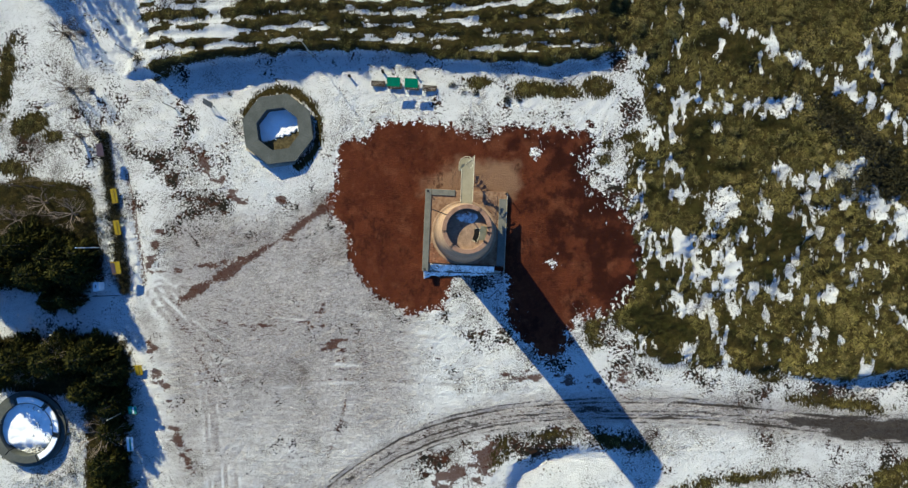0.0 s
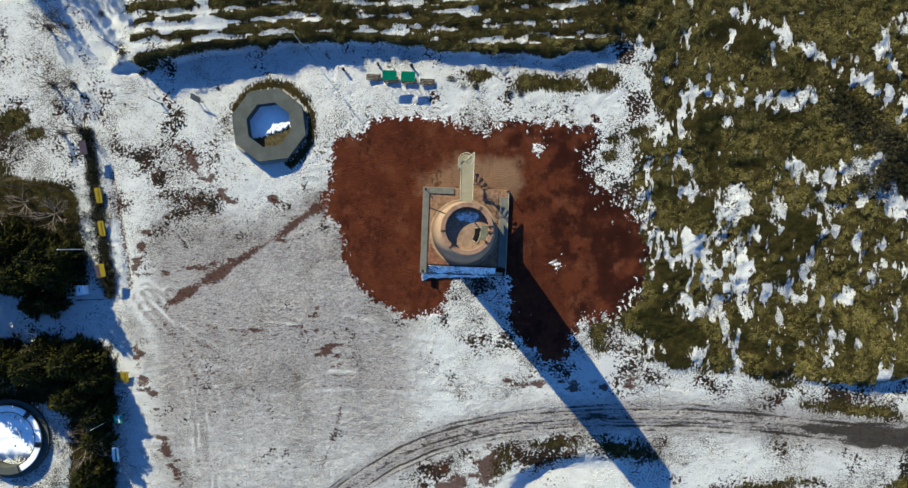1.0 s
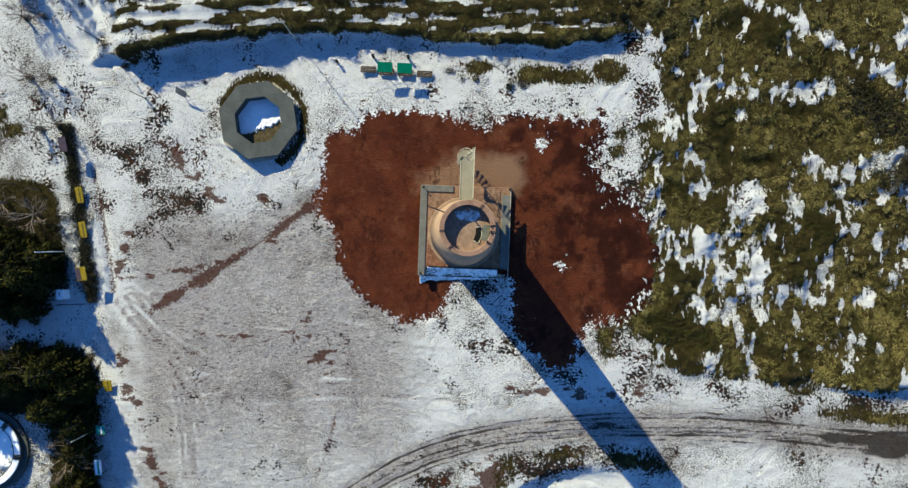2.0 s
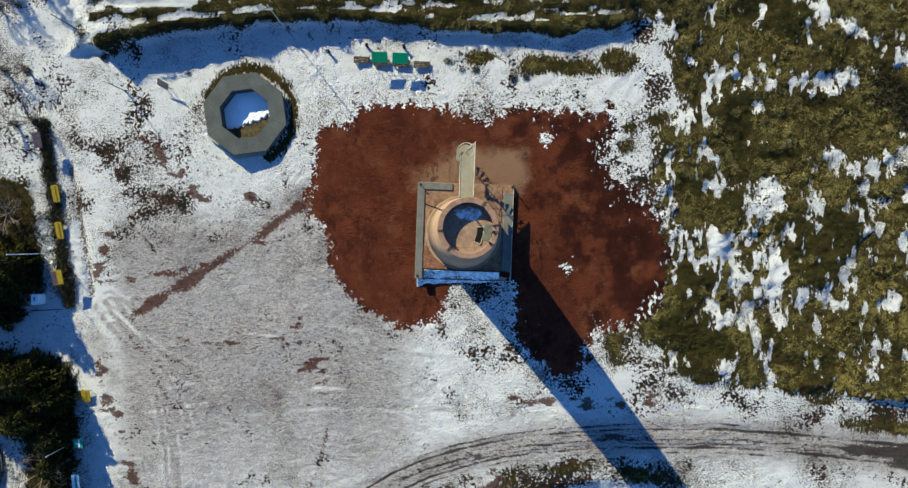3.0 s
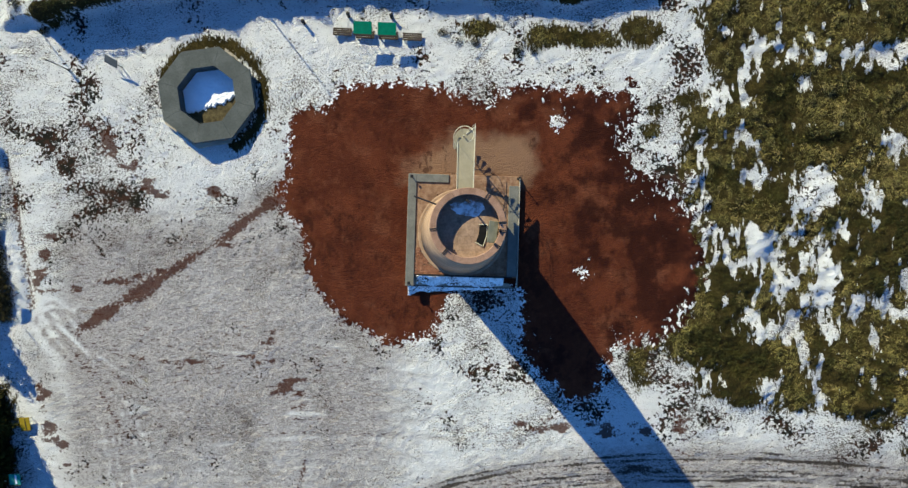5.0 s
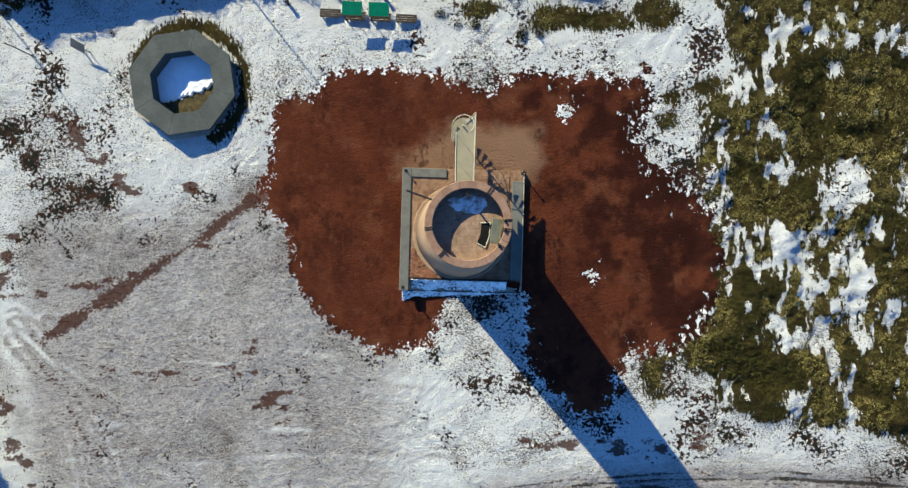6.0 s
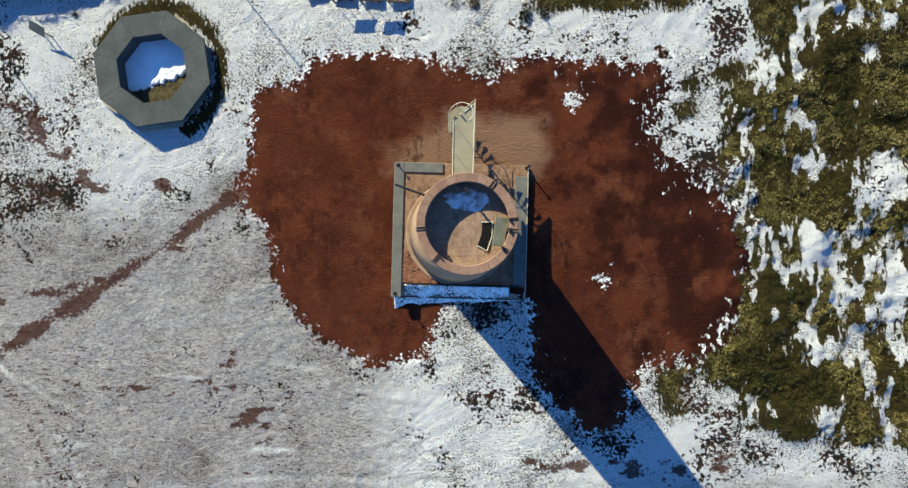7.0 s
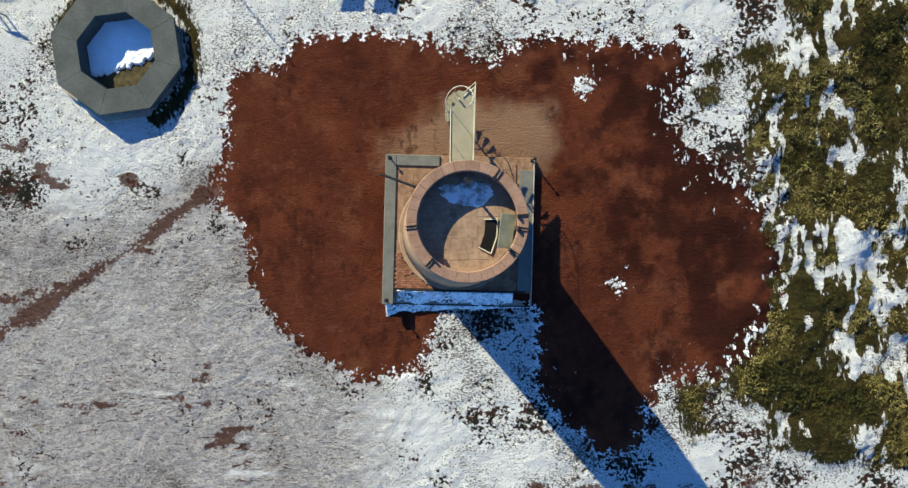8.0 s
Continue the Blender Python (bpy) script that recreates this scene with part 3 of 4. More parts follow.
def ground_material():
    k = Nodes("snow_soil_heather")
    fine = k.noise(5.0, 6, 0.65)
    mid = k.noise(1.5, 5, 0.6)
    tiny = k.noise(14.0, 4, 0.7)
    big = k.noise(0.16, 4, 0.55)
    # red cinder soil
    soil = k.mix(k.step(k.noise(0.3, 6, 0.6), 0.35, 0.65), (0.1, 0.0285, 0.013), (0.059, 0.0158, 0.008))
    soil = k.mix(k.step(k.noise(0.5, 6, 0.72, offset=3.1), 0.48, 0.68, 0, 0.75), soil, (0.026, 0.0085, 0.0055))
    soil = k.mix(k.step(k.noise(0.4, 5, 0.6, offset=9.0), 0.52, 0.66, 0, 0.7), soil, (0.128, 0.046, 0.0225))
    soil = k.mix(k.step(tiny, 0.42, 0.62, 0, 0.6), soil, (0.04, 0.013, 0.009))
    soil = k.mix(k.step(k.noise(2.2, 5, 0.7, offset=4.7), 0.5, 0.68, 0, 0.5), soil, (0.1, 0.0335, 0.0165))
    soil = k.mix(k.step(k.math("ADD", k.attr("damp"), k.math("MULTIPLY", k.math("SUBTRACT", k.noise(0.55, 5, 0.65, offset=6.1), 0.5), 2.6)), 0.15, 0.75, 0, 0.85), soil, (0.024, 0.0075, 0.0055))
    soil = k.mix(k.step(k.math("ADD", k.attr("dust"), k.math("SUBTRACT", mid, 0.5)), -0.7, 0.9, 0, 0.85), soil, (0.205, 0.122, 0.073))
    blot = k.math("ADD", k.noise(1.1, 8, 0.7, stretch=(1.2, 0.8, 1), offset=5.5), k.math("MULTIPLY", k.math("SUBTRACT", k.noise(0.17, 3, 0.5, offset=2.8), 0.5), 0.7))
    soil = k.mix(k.step(blot, 0.56, 0.68, 0, 0.7), soil, (0.03, 0.01, 0.0065))
    olive = k.math("ADD", k.attr("damp"), k.math("MULTIPLY", k.math("SUBTRACT", k.noise(0.9, 5, 0.65, stretch=(1.3, 0.5, 1)), 0.5), 1.6))
    soil = k.mix(k.step(olive, 0.45, 1.2, 0, 0.75), soil, (0.02, 0.0065, 0.0045))
    fleck = k.math("ADD", k.noise(2.4, 5, 0.65, stretch=(1.4, 0.7, 1), offset=8.0), k.math("ADD", k.math("MULTIPLY", k.attr("damp"), 0.09), k.step(k.attr("red"), 0.4, 2.8, 0.14, 0.0)))
    soil = k.mix(k.step(fleck, 0.795, 0.83, 0, 0.9), soil, (0.72, 0.73, 0.74))
    # brown plant litter
    litter = k.mix(k.step(mid, 0.4, 0.65), (0.045, 0.036, 0.012), (0.1, 0.075, 0.024))
    litter = k.mix(k.step(tiny, 0.42, 0.62), litter, (0.025, 0.02, 0.01))
    # snow, thin and thick
    snow = k.mix(k.step(big, 0.4, 0.65), (0.95, 0.952, 0.955), (0.89, 0.893, 0.9))
    grit = k.math("ADD", k.math("MULTIPLY", k.noise(9.0, 4, 0.75, stretch=(0.8, 1.2, 1), offset=2.2), 0.62), k.math("MULTIPLY", k.noise(3.6, 5, 0.7, stretch=(0.7, 1.4, 1), offset=6.2), 0.38))
    slush = k.mix(k.step(grit, 0.42, 0.56), (0.25, 0.218, 0.208), (0.585, 0.55, 0.542))
    thin_k = k.math("ADD", k.attr("thin"), k.math("MULTIPLY", k.math("SUBTRACT", k.noise(1.3, 5, 0.65, stretch=(0.5, 1.6, 1)), 0.5), 0.9))
    snow = k.mix(k.step(thin_k, -0.1, 0.75, 0.1, 0.95), snow, slush)
    # pitted snow with grass showing through
    pit_zone = k.noise(0.22, 3, 0.6, offset=4.4)
    pits = k.math("ADD", k.noise(9.0, 4, 0.75, stretch=(0.8, 1.2, 1), offset=2.2), k.math("MULTIPLY", k.math("SUBTRACT", pit_zone, 0.5), 0.5))
    pits = k.math("ADD", pits, k.math("MULTIPLY", k.attr("grass"), 0.07))
    snow = k.mix(k.step(pits, 0.577, 0.61, 0, 0.9), snow, (0.085, 0.066, 0.055))
    # tufts and stones poking through
    poke = k.math("ADD", k.math("MULTIPLY", k.noise(4.2, 4, 0.65, offset=5.0), 1.0), k.math("MULTIPLY", k.math("SUBTRACT", k.noise(0.3, 5, 0.6, offset=1.7), 0.5), 1.1))
    poke = k.math("ADD", poke, k.math("MULTIPLY", k.attr("grass"), 0.21))
    tuft = k.mix(k.step(mid, 0.45, 0.55), (0.026, 0.024, 0.018), (0.06, 0.032, 0.022))
    base = k.mix(k.step(poke, 0.675, 0.7), snow, tuft)
    specks = k.math("ADD", k.noise(4.5, 5, 0.7, stretch=(0.45, 1.5, 1), offset=3.7), k.math("MULTIPLY", k.attr("thin"), 0.16))
    base = k.mix(k.step(specks, 0.715, 0.745, 0, 0.9), base, (0.085, 0.036, 0.024))
    # ruts and paths
    n_edge = k.math("MULTIPLY", k.math("SUBTRACT", fine, 0.5), 0.35)
    base = k.mix(k.step(k.math("ADD", k.attr("rut"), n_edge), -0.02, 0.08, 0, 0.9), base, (0.035, 0.028, 0.023))
    n_path = k.math("MULTIPLY", k.math("SUBTRACT", fine, 0.5), 2.0)
    base = k.mix(k.step(k.math("ADD", k.attr("path"), n_path), -0.05, 0.2, 0, 0.9), base, (0.085, 0.032, 0.019))
    # heather floor and wood floor
    n_h = k.math("MULTIPLY", k.math("SUBTRACT", k.noise(3.8, 6, 0.72, stretch=(1.4, 0.55, 1)), 0.5), 2.9)
    base = k.mix(k.step(k.math("ADD", k.attr("heath"), n_h), -0.12, 0.12), base, litter)
    base = k.mix(k.step(k.math("ADD", k.attr("wood"), n_h), -0.2, 0.2), base, litter)
    # the soil lies bare last of all
    n_r = k.math("ADD", k.math("MULTIPLY", k.math("SUBTRACT", mid, 0.5), 2.8), k.math("MULTIPLY", k.math("SUBTRACT", fine, 0.5), 3.6))
    base = k.mix(k.step(k.math("ADD", k.attr("red"), n_r), -0.08, 0.1), base, soil)
    bare_k = k.step(k.attr("red"), -0.3, 0.5, 1.0, 0.5)
    k.bump(k.math("ADD", k.math("ADD", fine, k.math("MULTIPLY", grit, 1.6)), k.math("MULTIPLY", tiny, 0.7)), bare_k, 0.42)
    return k.done(base, 0.9, 0, 0.02)


data.materials.append(ground_material())
ground = tagged(new("ground", data), "sloping ground with patchy snow, red soil and heather", "ground", kind="structure")


# ---- plants of the moor ----
def clump_field(name, label, material, xs, ys, sizes, leaves, seed):
    """Low bushy tufts of small leaves, joined."""
    rng = np.random.default_rng(seed)
    n = len(xs)
    zs = height(xs, ys)
    total = n * leaves
    own = np.repeat(np.arange(n), leaves)
    az, up = rng.random(total) * 2 * np.pi, rng.random(total) ** 0.6
    rad = np.sqrt(rng.random(total))
    s = sizes[own]
    cx = xs[own] + np.cos(az) * rad * s
    cy = ys[own] + np.sin(az) * rad * s
    cz = zs[own] + (1 - rad ** 2) * s * 0.75 * up + 0.05 * s
    leaf = s * (0.09 + 0.14 * rng.random(total))
    t1 = rng.normal(size=(total, 3))
    t1[:, 2] = np.abs(t1[:, 2]) * 0.6
    t1 /= np.linalg.norm(t1, axis=1)[:, None]
    t2 = np.cross(t1, rng.normal(size=(total, 3)))
    t2 /= np.linalg.norm(t2, axis=1)[:, None]
    c = np.stack([cx, cy, cz], -1)
    a = c + t1 * leaf[:, None] * 1.5
    b = c - t1 * leaf[:, None] * 0.7 + t2 * leaf[:, None] * 0.4
    d = c - t1 * leaf[:, None] * 0.7 - t2 * leaf[:, None] * 0.4
    verts = np.stack([a, b, d], 1).reshape(-1, 3)
    data = bpy.data.meshes.new(name)
    data.vertices.add(len(verts))
    data.vertices.foreach_set("co", verts.ravel())
    data.loops.add(len(verts))
    data.loops.foreach_set("vertex_index", np.arange(len(verts)))
    data.polygons.add(total)
    data.polygons.foreach_set("loop_start", np.arange(0, len(verts), 3))
    data.update(calc_edges=True)
    data.materials.append(material)
    return tagged(new(name, data), label, "heather", kind="stuff")


rng = np.random.default_rng(5)
hx, hy = rng.uniform(-52, 60, 120000), rng.uniform(-34, 38, 120000)
hm = masks(hx, hy)
keep = (np.hypot(hx - OX, hy - OY) > 6) & (hm[1] + (lattice(hx, hy, 0.8, 150, 2) - 0.5) * 1.2 + (rng.random(len(hx)) - 0.5) * 1.2 > 0.15) & (hm[0] < 0.0)
hx, hy = hx[keep], hy[keep]
tone = lattice(hx, hy, 2.6, 160, 3)
for x, y, r in DARK:
    tone += 0.5 * np.exp(-((hx - x) ** 2 + (hy - y) ** 2) / r ** 2)
size = (0.14 + 0.3 * rng.random(len(hx)) ** 2) * (0.8 + 0.5 * lattice(hx, hy, 4, 161, 2))
size *= 0.45 + 0.55 * smooth(hm[1][keep], 0.0, 0.9)
pale = tone < 0.65
black = (~pale | (rng.random(len(hx)) < 0.25)) & (hy > 20.3) & (hx < 19) & (rng.random(len(hx)) < 0.6)
pale &= ~black & ~((hy > 20.3) & (hx < 17) & (rng.random(len(hx)) < 0.6))
brown = ~pale & ~black
clump_field("heather", "low olive-brown heather covering the slope beside the soil", HEATH, hx[pale], hy[pale], size[pale], 30, 6)
clump_field("heather", "darker brown heather tufts on the bank and moor", MOSS, hx[brown], hy[brown], size[brown], 28, 7)
straw = pale & (rng.random(len(hx)) < 0.22)
clump_field("dry_grass", "pale dry grass growing among the heather", STRAW, hx[straw], hy[straw], size[straw] * 1.1, 26, 10)
clump_field("heather", "blackish heather stems in rows on the bank", DARKLEAF, hx[black], hy[black], size[black], 22, 8)
sx, sy = rng.normal(size=900), rng.normal(size=900)
bx = np.concatenate([40.8 + sx[:400] * 2.1 + sy[:400] * 0.3, 43.5 + sx[400:] * 2.2])
by = np.concatenate([11.4 - sx[:400] * 1.5 + sy[:400] * 0.6, 6.6 + sy[400:] * 0.9])
keep = masks(bx, by)[1] > -0.6
clump_field("scrub", "nearly black low scrub in the snow of the moor", DARKLEAF, bx[keep], by[keep], (0.4 + 0.4 * rng.random(900))[keep], 24, 9)

# ---- the tower ----
AX, AY = 1.05, 1.19
TOP, DECK_Z, FLOOR_Z = 16.5, 15.8, 1.2
tower = thing("observation_tower", "round tan stone observation tower with an open roof deck", "tower", AX, AY, 0)


def shaft_radius(z):
    return 3.25 - (3.25 - 1.93) * (z - 0.5) / (TOP - 0.5)


part("shaft", ring([(shaft_radius(0), 0), (shaft_radius(15.7), 15.7), (shaft_radius(15.7) - 0.3, 15.7), (shaft_radius(0) - 0.5, 0)], 72), STONE, tower, flat=False)
part("plinth", ring([(3.42, 0.9), (3.42, 1.22), (3.36, 1.26), (3.1, 1.26), (3.1, 0.9)], 72), STONE, tower)
part("parapet", ring([(shaft_radius(15.7), 15.705), (1.93, 16.34), (1.68, 16.34), (1.68, 15.705)], 72), STONE, tower)
for i in range(28):
    a = 360 / 28
    part("coping_stone", ring([(1.63, 16.344), (1.63, 16.47), (1.66, 16.5), (1.98, 16.5), (2.0, 16.47), (2.0, 16.344)], 3, i * a + 0.14, (i + 1) * a - 0.14), COPING, tower)
# roof deck, left uncut, with a black slab as the shade of its stair opening
HX, HY, HA = 0.76, -0.45, -30.0
disc = [(1.66 * math.cos(radians(a)), 1.66 * math.sin(radians(a))) for a in range(0, 360, 6)]
deck = slab(disc, 15.62, DECK_Z)
deck_part = part("roof_deck", deck, PAVING, tower, "tan stone roof deck")
# no hole is cut: the stairwell's darkness is this black slab's colour
hatch = part("stair_shade", slab([(0.62, 0.06), (0.58, -0.4), (0.42, -0.84), (0.78, -1.04), (0.98, -0.5), (1.02, 0.06)], DECK_Z + 0.004, DECK_Z + 0.02), OPENING_SHADE, tower, "black slab for the shade in the stair opening")
for a, b in (((0.4, -0.86), (0.79, -1.07)), ((0.79, -1.07), (1.0, -0.5)), ((1.0, -0.5), (1.04, 0.08)), ((0.6, 0.08), (1.04, 0.08))):
    pa, pb = [Vector((*q, DECK_Z + 0.04)) for q in (a, b)]
    m = Matrix.Translation((pa + pb) / 2) @ (pb - pa).to_track_quat("X", "Z").to_matrix().to_4x4()
    part("hatch_frame", boxed((pb - pa).length + 0.03, 0.04, 0.06, m, 0.008), RAIL, tower)
# stones of the deck
rng = np.random.default_rng(8)
for i in range(-4, 5):
    for j in range(-4, 5):
        x, y = i * 0.36 + (0.18 if j % 2 else 0), j * 0.36
        if math.hypot(abs(x) + 0.16, abs(y) + 0.16) < 1.6 and not (math.hypot(x - HX - 0.1, y - HY) < 0.62):
            part("flagstone", boxed(0.357, 0.357, 0.03, pose(x, y, DECK_Z - 0.008 + 0.004 * rng.random(), rng.normal() * 0.2, rng.normal() * 0.2, 0), 0.004), PAVING, tower)

LID = surface("pale_green_metal", (0.16, 0.165, 0.12), (0.22, 0.22, 0.165), 3, 0.6, grain=30, stain=(0.12, 0.11, 0.08))
hatch_cover = thing("hatch_cover", "pale green hatch cover leaning open beside the stair opening", "hatch", AX + 1.32, AY - 0.28, DECK_Z + 0.02, -8)
part("panel", boxed(0.5, 1.15, 0.05, pose(-0.02, -0.05, 0.3, 0, 12, 0), 0.01), LID, hatch_cover)
for y in (-0.4, 0.4):
    part("prop", rod(bmesh.new(), (0, y, 0), (0, y, 0.3), 0.02), IRON, hatch_cover)

view_plate = thing("viewing_table", "small dark viewing table on two thin legs on the roof deck", "viewing table", AX + 0.0, AY + 1.28, DECK_Z + 0.02, -37)
part("tabletop", boxed(0.24, 0.14, 0.035, pose(0, 0, 0.98, 18, 0, 0), 0.01), IRON, view_plate)
for x in (-0.08, 0.08):
    part("leg", rod(bmesh.new(), (x, 0, 0), (x, 0, 0.97), 0.025), IRON, view_plate)


def bracket(angle, wide):
    a = radians(angle)
    ob = thing("parapet_bracket", "dark iron bracket clamped over the parapet coping", "bracket", AX + 1.81 * math.cos(a), AY + 1.81 * math.sin(a), TOP, angle, "brackets on the parapet")
    for y in (-0.05, 0.05):
        part("strap", boxed(0.44, 0.028, 0.03, pose(0, y * wide, 0.018), 0.004), IRON, ob)
    part("clamp", boxed(0.06, 0.16 * wide, 0.11, pose(-0.16, 0, 0.085), 0.01), IRON, ob)


for a, w in ((56, 1.3), (185, 1.0), (227, 1.0), (-9, 1.0), (5, 0.7), (-35, 0.8)):
    bracket(a, w)

spout = thing("roof_spout", "long dark rod reaching out from the tower top", "rod", AX - 1.6, AY + 1.14, 16.25, 0)
part("rod", rod(bmesh.new(), (0, 0, 0), (-1.2, 0.46, 0.05), 0.045), IRON, spout)
part("flange", rod(bmesh.new(), (0.03, -0.02, 0), (-0.05, 0.02, 0.0), 0.1), IRON, spout)

pts = []
for a in range(0, 360, 2):
    c, d = math.cos(radians(a)), math.sin(radians(a))
    n = 0.9 + 0.4 * noise.noise((c * 1.4, d * 1.4, 3)) + 0.12 * noise.noise((c * 4, d * 4, 3)) + 0.06 * noise.noise((c * 11, d * 11, 3))
    pts.append((1.05 * c * n, 0.44 * d * n))
part_snow = part("snow_patch", slab(pts, 0, 0.02), WORN_SNOW)
part_snow.matrix_world = pose(AX + 0.02, AY + 1.0, DECK_Z + 0.006)
tagged(part_snow, "thin patch of old snow on the roof deck", "snow")

# ---- platform ----
PX, PY, PT = 1.15, 1.3, -2.5
platform = thing("platform", "square raised stone platform round the tower foot", "platform", PX, PY, 0, PT)
part("base", boxed(8.75, 7.95, 1.8, pose(0, 0.42, FLOOR_Z - 0.95), 0.03), PLATFORM_PAVING, platform)
part("lower_step", boxed(8.75, 0.83, 1.3, pose(0, -3.98, FLOOR_Z - 1.17), 0.03), PALE_STONE, platform)
part("west_wall", boxed(0.66, 8.76, 0.24, pose(-4.03, 0.0, FLOOR_Z - 0.07), 0.03), CONCRETE, platform, "low grey concrete kerb")
part("north_wall", boxed(2.5, 0.64, 0.24, pose(-2.44, 4.05, FLOOR_Z - 0.07), 0.03), CONCRETE, platform, "low grey concrete kerb")
part("east_wall", boxed(0.8, 7.1, 0.24, pose(3.9, 0.1, FLOOR_Z - 0.07), 0.03), CONCRETE, platform, "low grey concrete kerb")
part("east_kerb", boxed(0.07, 8.6, 0.3, pose(4.33, -0.02, FLOOR_Z - 0.06), 0.01), PALE_STONE, platform, "thin pale stone kerb")
part("south_kerb", boxed(7.3, 0.1, 0.14, pose(0.3, -3.5, FLOOR_Z + 0.03), 0.02), IRON, platform, "dark kerb rail")
part("step_edge", boxed(8.6, 0.06, 0.1, pose(0.05, -4.38, FLOOR_Z - 0.53), 0.01), IRON, platform, "dark step edging")
flag = boxed(0.594, 0.594, 0.05, Matrix(), 0.012)
flag_mesh = bpy.data.meshes.new("flagstone")
flag.to_mesh(flag_mesh)
flag_mesh.materials.append(PLATFORM_PAVING)
brick_bm = boxed(0.235, 0.115, 0.05, Matrix(), 0.008)
brick_mesh = bpy.data.meshes.new("brick")
brick_bm.to_mesh(brick_mesh)
brick_mesh.materials.append(BRICK)
for i in range(-6, 7):
    for j in range(-6, 8):
        x, y = i * 0.6, j * 0.6 + 0.1
        if math.hypot(x, y) < 3.1 or x < -3.35 or x > 3.3 or y < -3.1 or y > 4.2 or (x < -1 and y > 3.5) or (x < -1.3 and y < -1.5):
            continue
        ob = new("flagstone", flag_mesh)
        ob.parent = platform
        ob.matrix_basis = pose(x, y, FLOOR_Z - 0.022 + 0.008 * rng.random(), rng.normal() * 0.3, rng.normal() * 0.3, rng.normal() * 0.4)
for i in range(10):
    for j in range(16):
        x, y = -3.55 + i * 0.25 + (0.125 if j % 2 else 0), -3.36 + j * 0.13
        if math.hypot(x, y) < 3.55 or rng.random() < 0.06:
            continue
        ob = new("brick", brick_mesh)
        ob.parent = platform
        ob.matrix_basis = pose(x, y, FLOOR_Z - 0.02 + 0.012 * rng.random(), rng.normal(), rng.normal(), rng.normal())


FRAME = pose(PX, PY, 0, 0, 0, PT)


def snow_bank(label, x0, x1, y0, y1, z0, z1, seed):
    """Snow lying as a slope against a step, with a ragged foot."""
    bm = bmesh.new()
    nx, ny = int((x1 - x0) / 0.11), 14
    rows = []
    for i in range(nx + 1):
        x = x0 + (x1 - x0) * i / nx
        foot = 0.3 * noise.noise((x * 1.1, seed, 0)) + 0.16 * noise.noise((x * 4.5, seed, 2))
        row = []
        for k in range(ny + 1):
            v = k / ny
            y = y0 + (y1 + foot - y0) * v
            rough = 0.04 * noise.noise((x * 3, y * 3, seed)) + 0.025 * noise.noise((x * 8, y * 8, seed))
            row.append(bm.verts.new((x, y, z0 + (z1 - z0) * v + rough)))
        rows.append(row)
    for i in range(nx):
        for k in range(ny):
            f = bm.faces.new((rows[i][k], rows[i][k + 1], rows[i + 1][k + 1], rows[i + 1][k]))
            f.smooth = True
    bmesh.ops.recalc_face_normals(bm, faces=bm.faces)
    bmesh.ops.solidify(bm, geom=bm.faces[:], thickness=0.05)
    ob = part("snow_bank", bm, BANK_SNOW)
    ob.matrix_world = FRAME
    return tagged(ob, label, "snow", "snow banked against the platform")


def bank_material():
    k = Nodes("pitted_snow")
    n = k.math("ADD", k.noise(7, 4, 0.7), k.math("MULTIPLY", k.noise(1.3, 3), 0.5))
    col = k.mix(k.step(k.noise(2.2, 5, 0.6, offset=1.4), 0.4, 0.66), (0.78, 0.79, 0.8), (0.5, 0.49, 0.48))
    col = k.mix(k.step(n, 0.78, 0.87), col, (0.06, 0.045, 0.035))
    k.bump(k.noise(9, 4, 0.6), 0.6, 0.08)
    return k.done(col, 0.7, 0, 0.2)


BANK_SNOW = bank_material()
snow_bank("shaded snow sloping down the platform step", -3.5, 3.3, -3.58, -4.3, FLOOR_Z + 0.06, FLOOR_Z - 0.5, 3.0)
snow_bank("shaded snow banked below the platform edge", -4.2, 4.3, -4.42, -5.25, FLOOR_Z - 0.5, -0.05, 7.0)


def corner_lamp(x, y, h):
    p = FRAME @ Vector((x, y, FLOOR_Z))
    ob = thing("corner_post", "short dark iron post at a platform corner", "post", p.x, p.y, FLOOR_Z + 0.045, 0, "posts on the platform corners")
    stem = part("pole", rod(bmesh.new(), (0, 0, 0), (0, 0, h), 0.045, 0.035), IRON, ob)
    part("cap", rod(bmesh.new(), (0, 0, h), (0, 0, h + 0.1), 0.1, 0.05, 10), IRON, stem)
    part("foot_plate", boxed(0.22, 0.22, 0.02, pose(0, 0, 0.01)), IRON, stem)


corner_lamp(-4.1, 4.15, 0.4)
corner_lamp(4.22, 4.2, 0.9)
corner_lamp(-4.1, -4.15, 0.4)

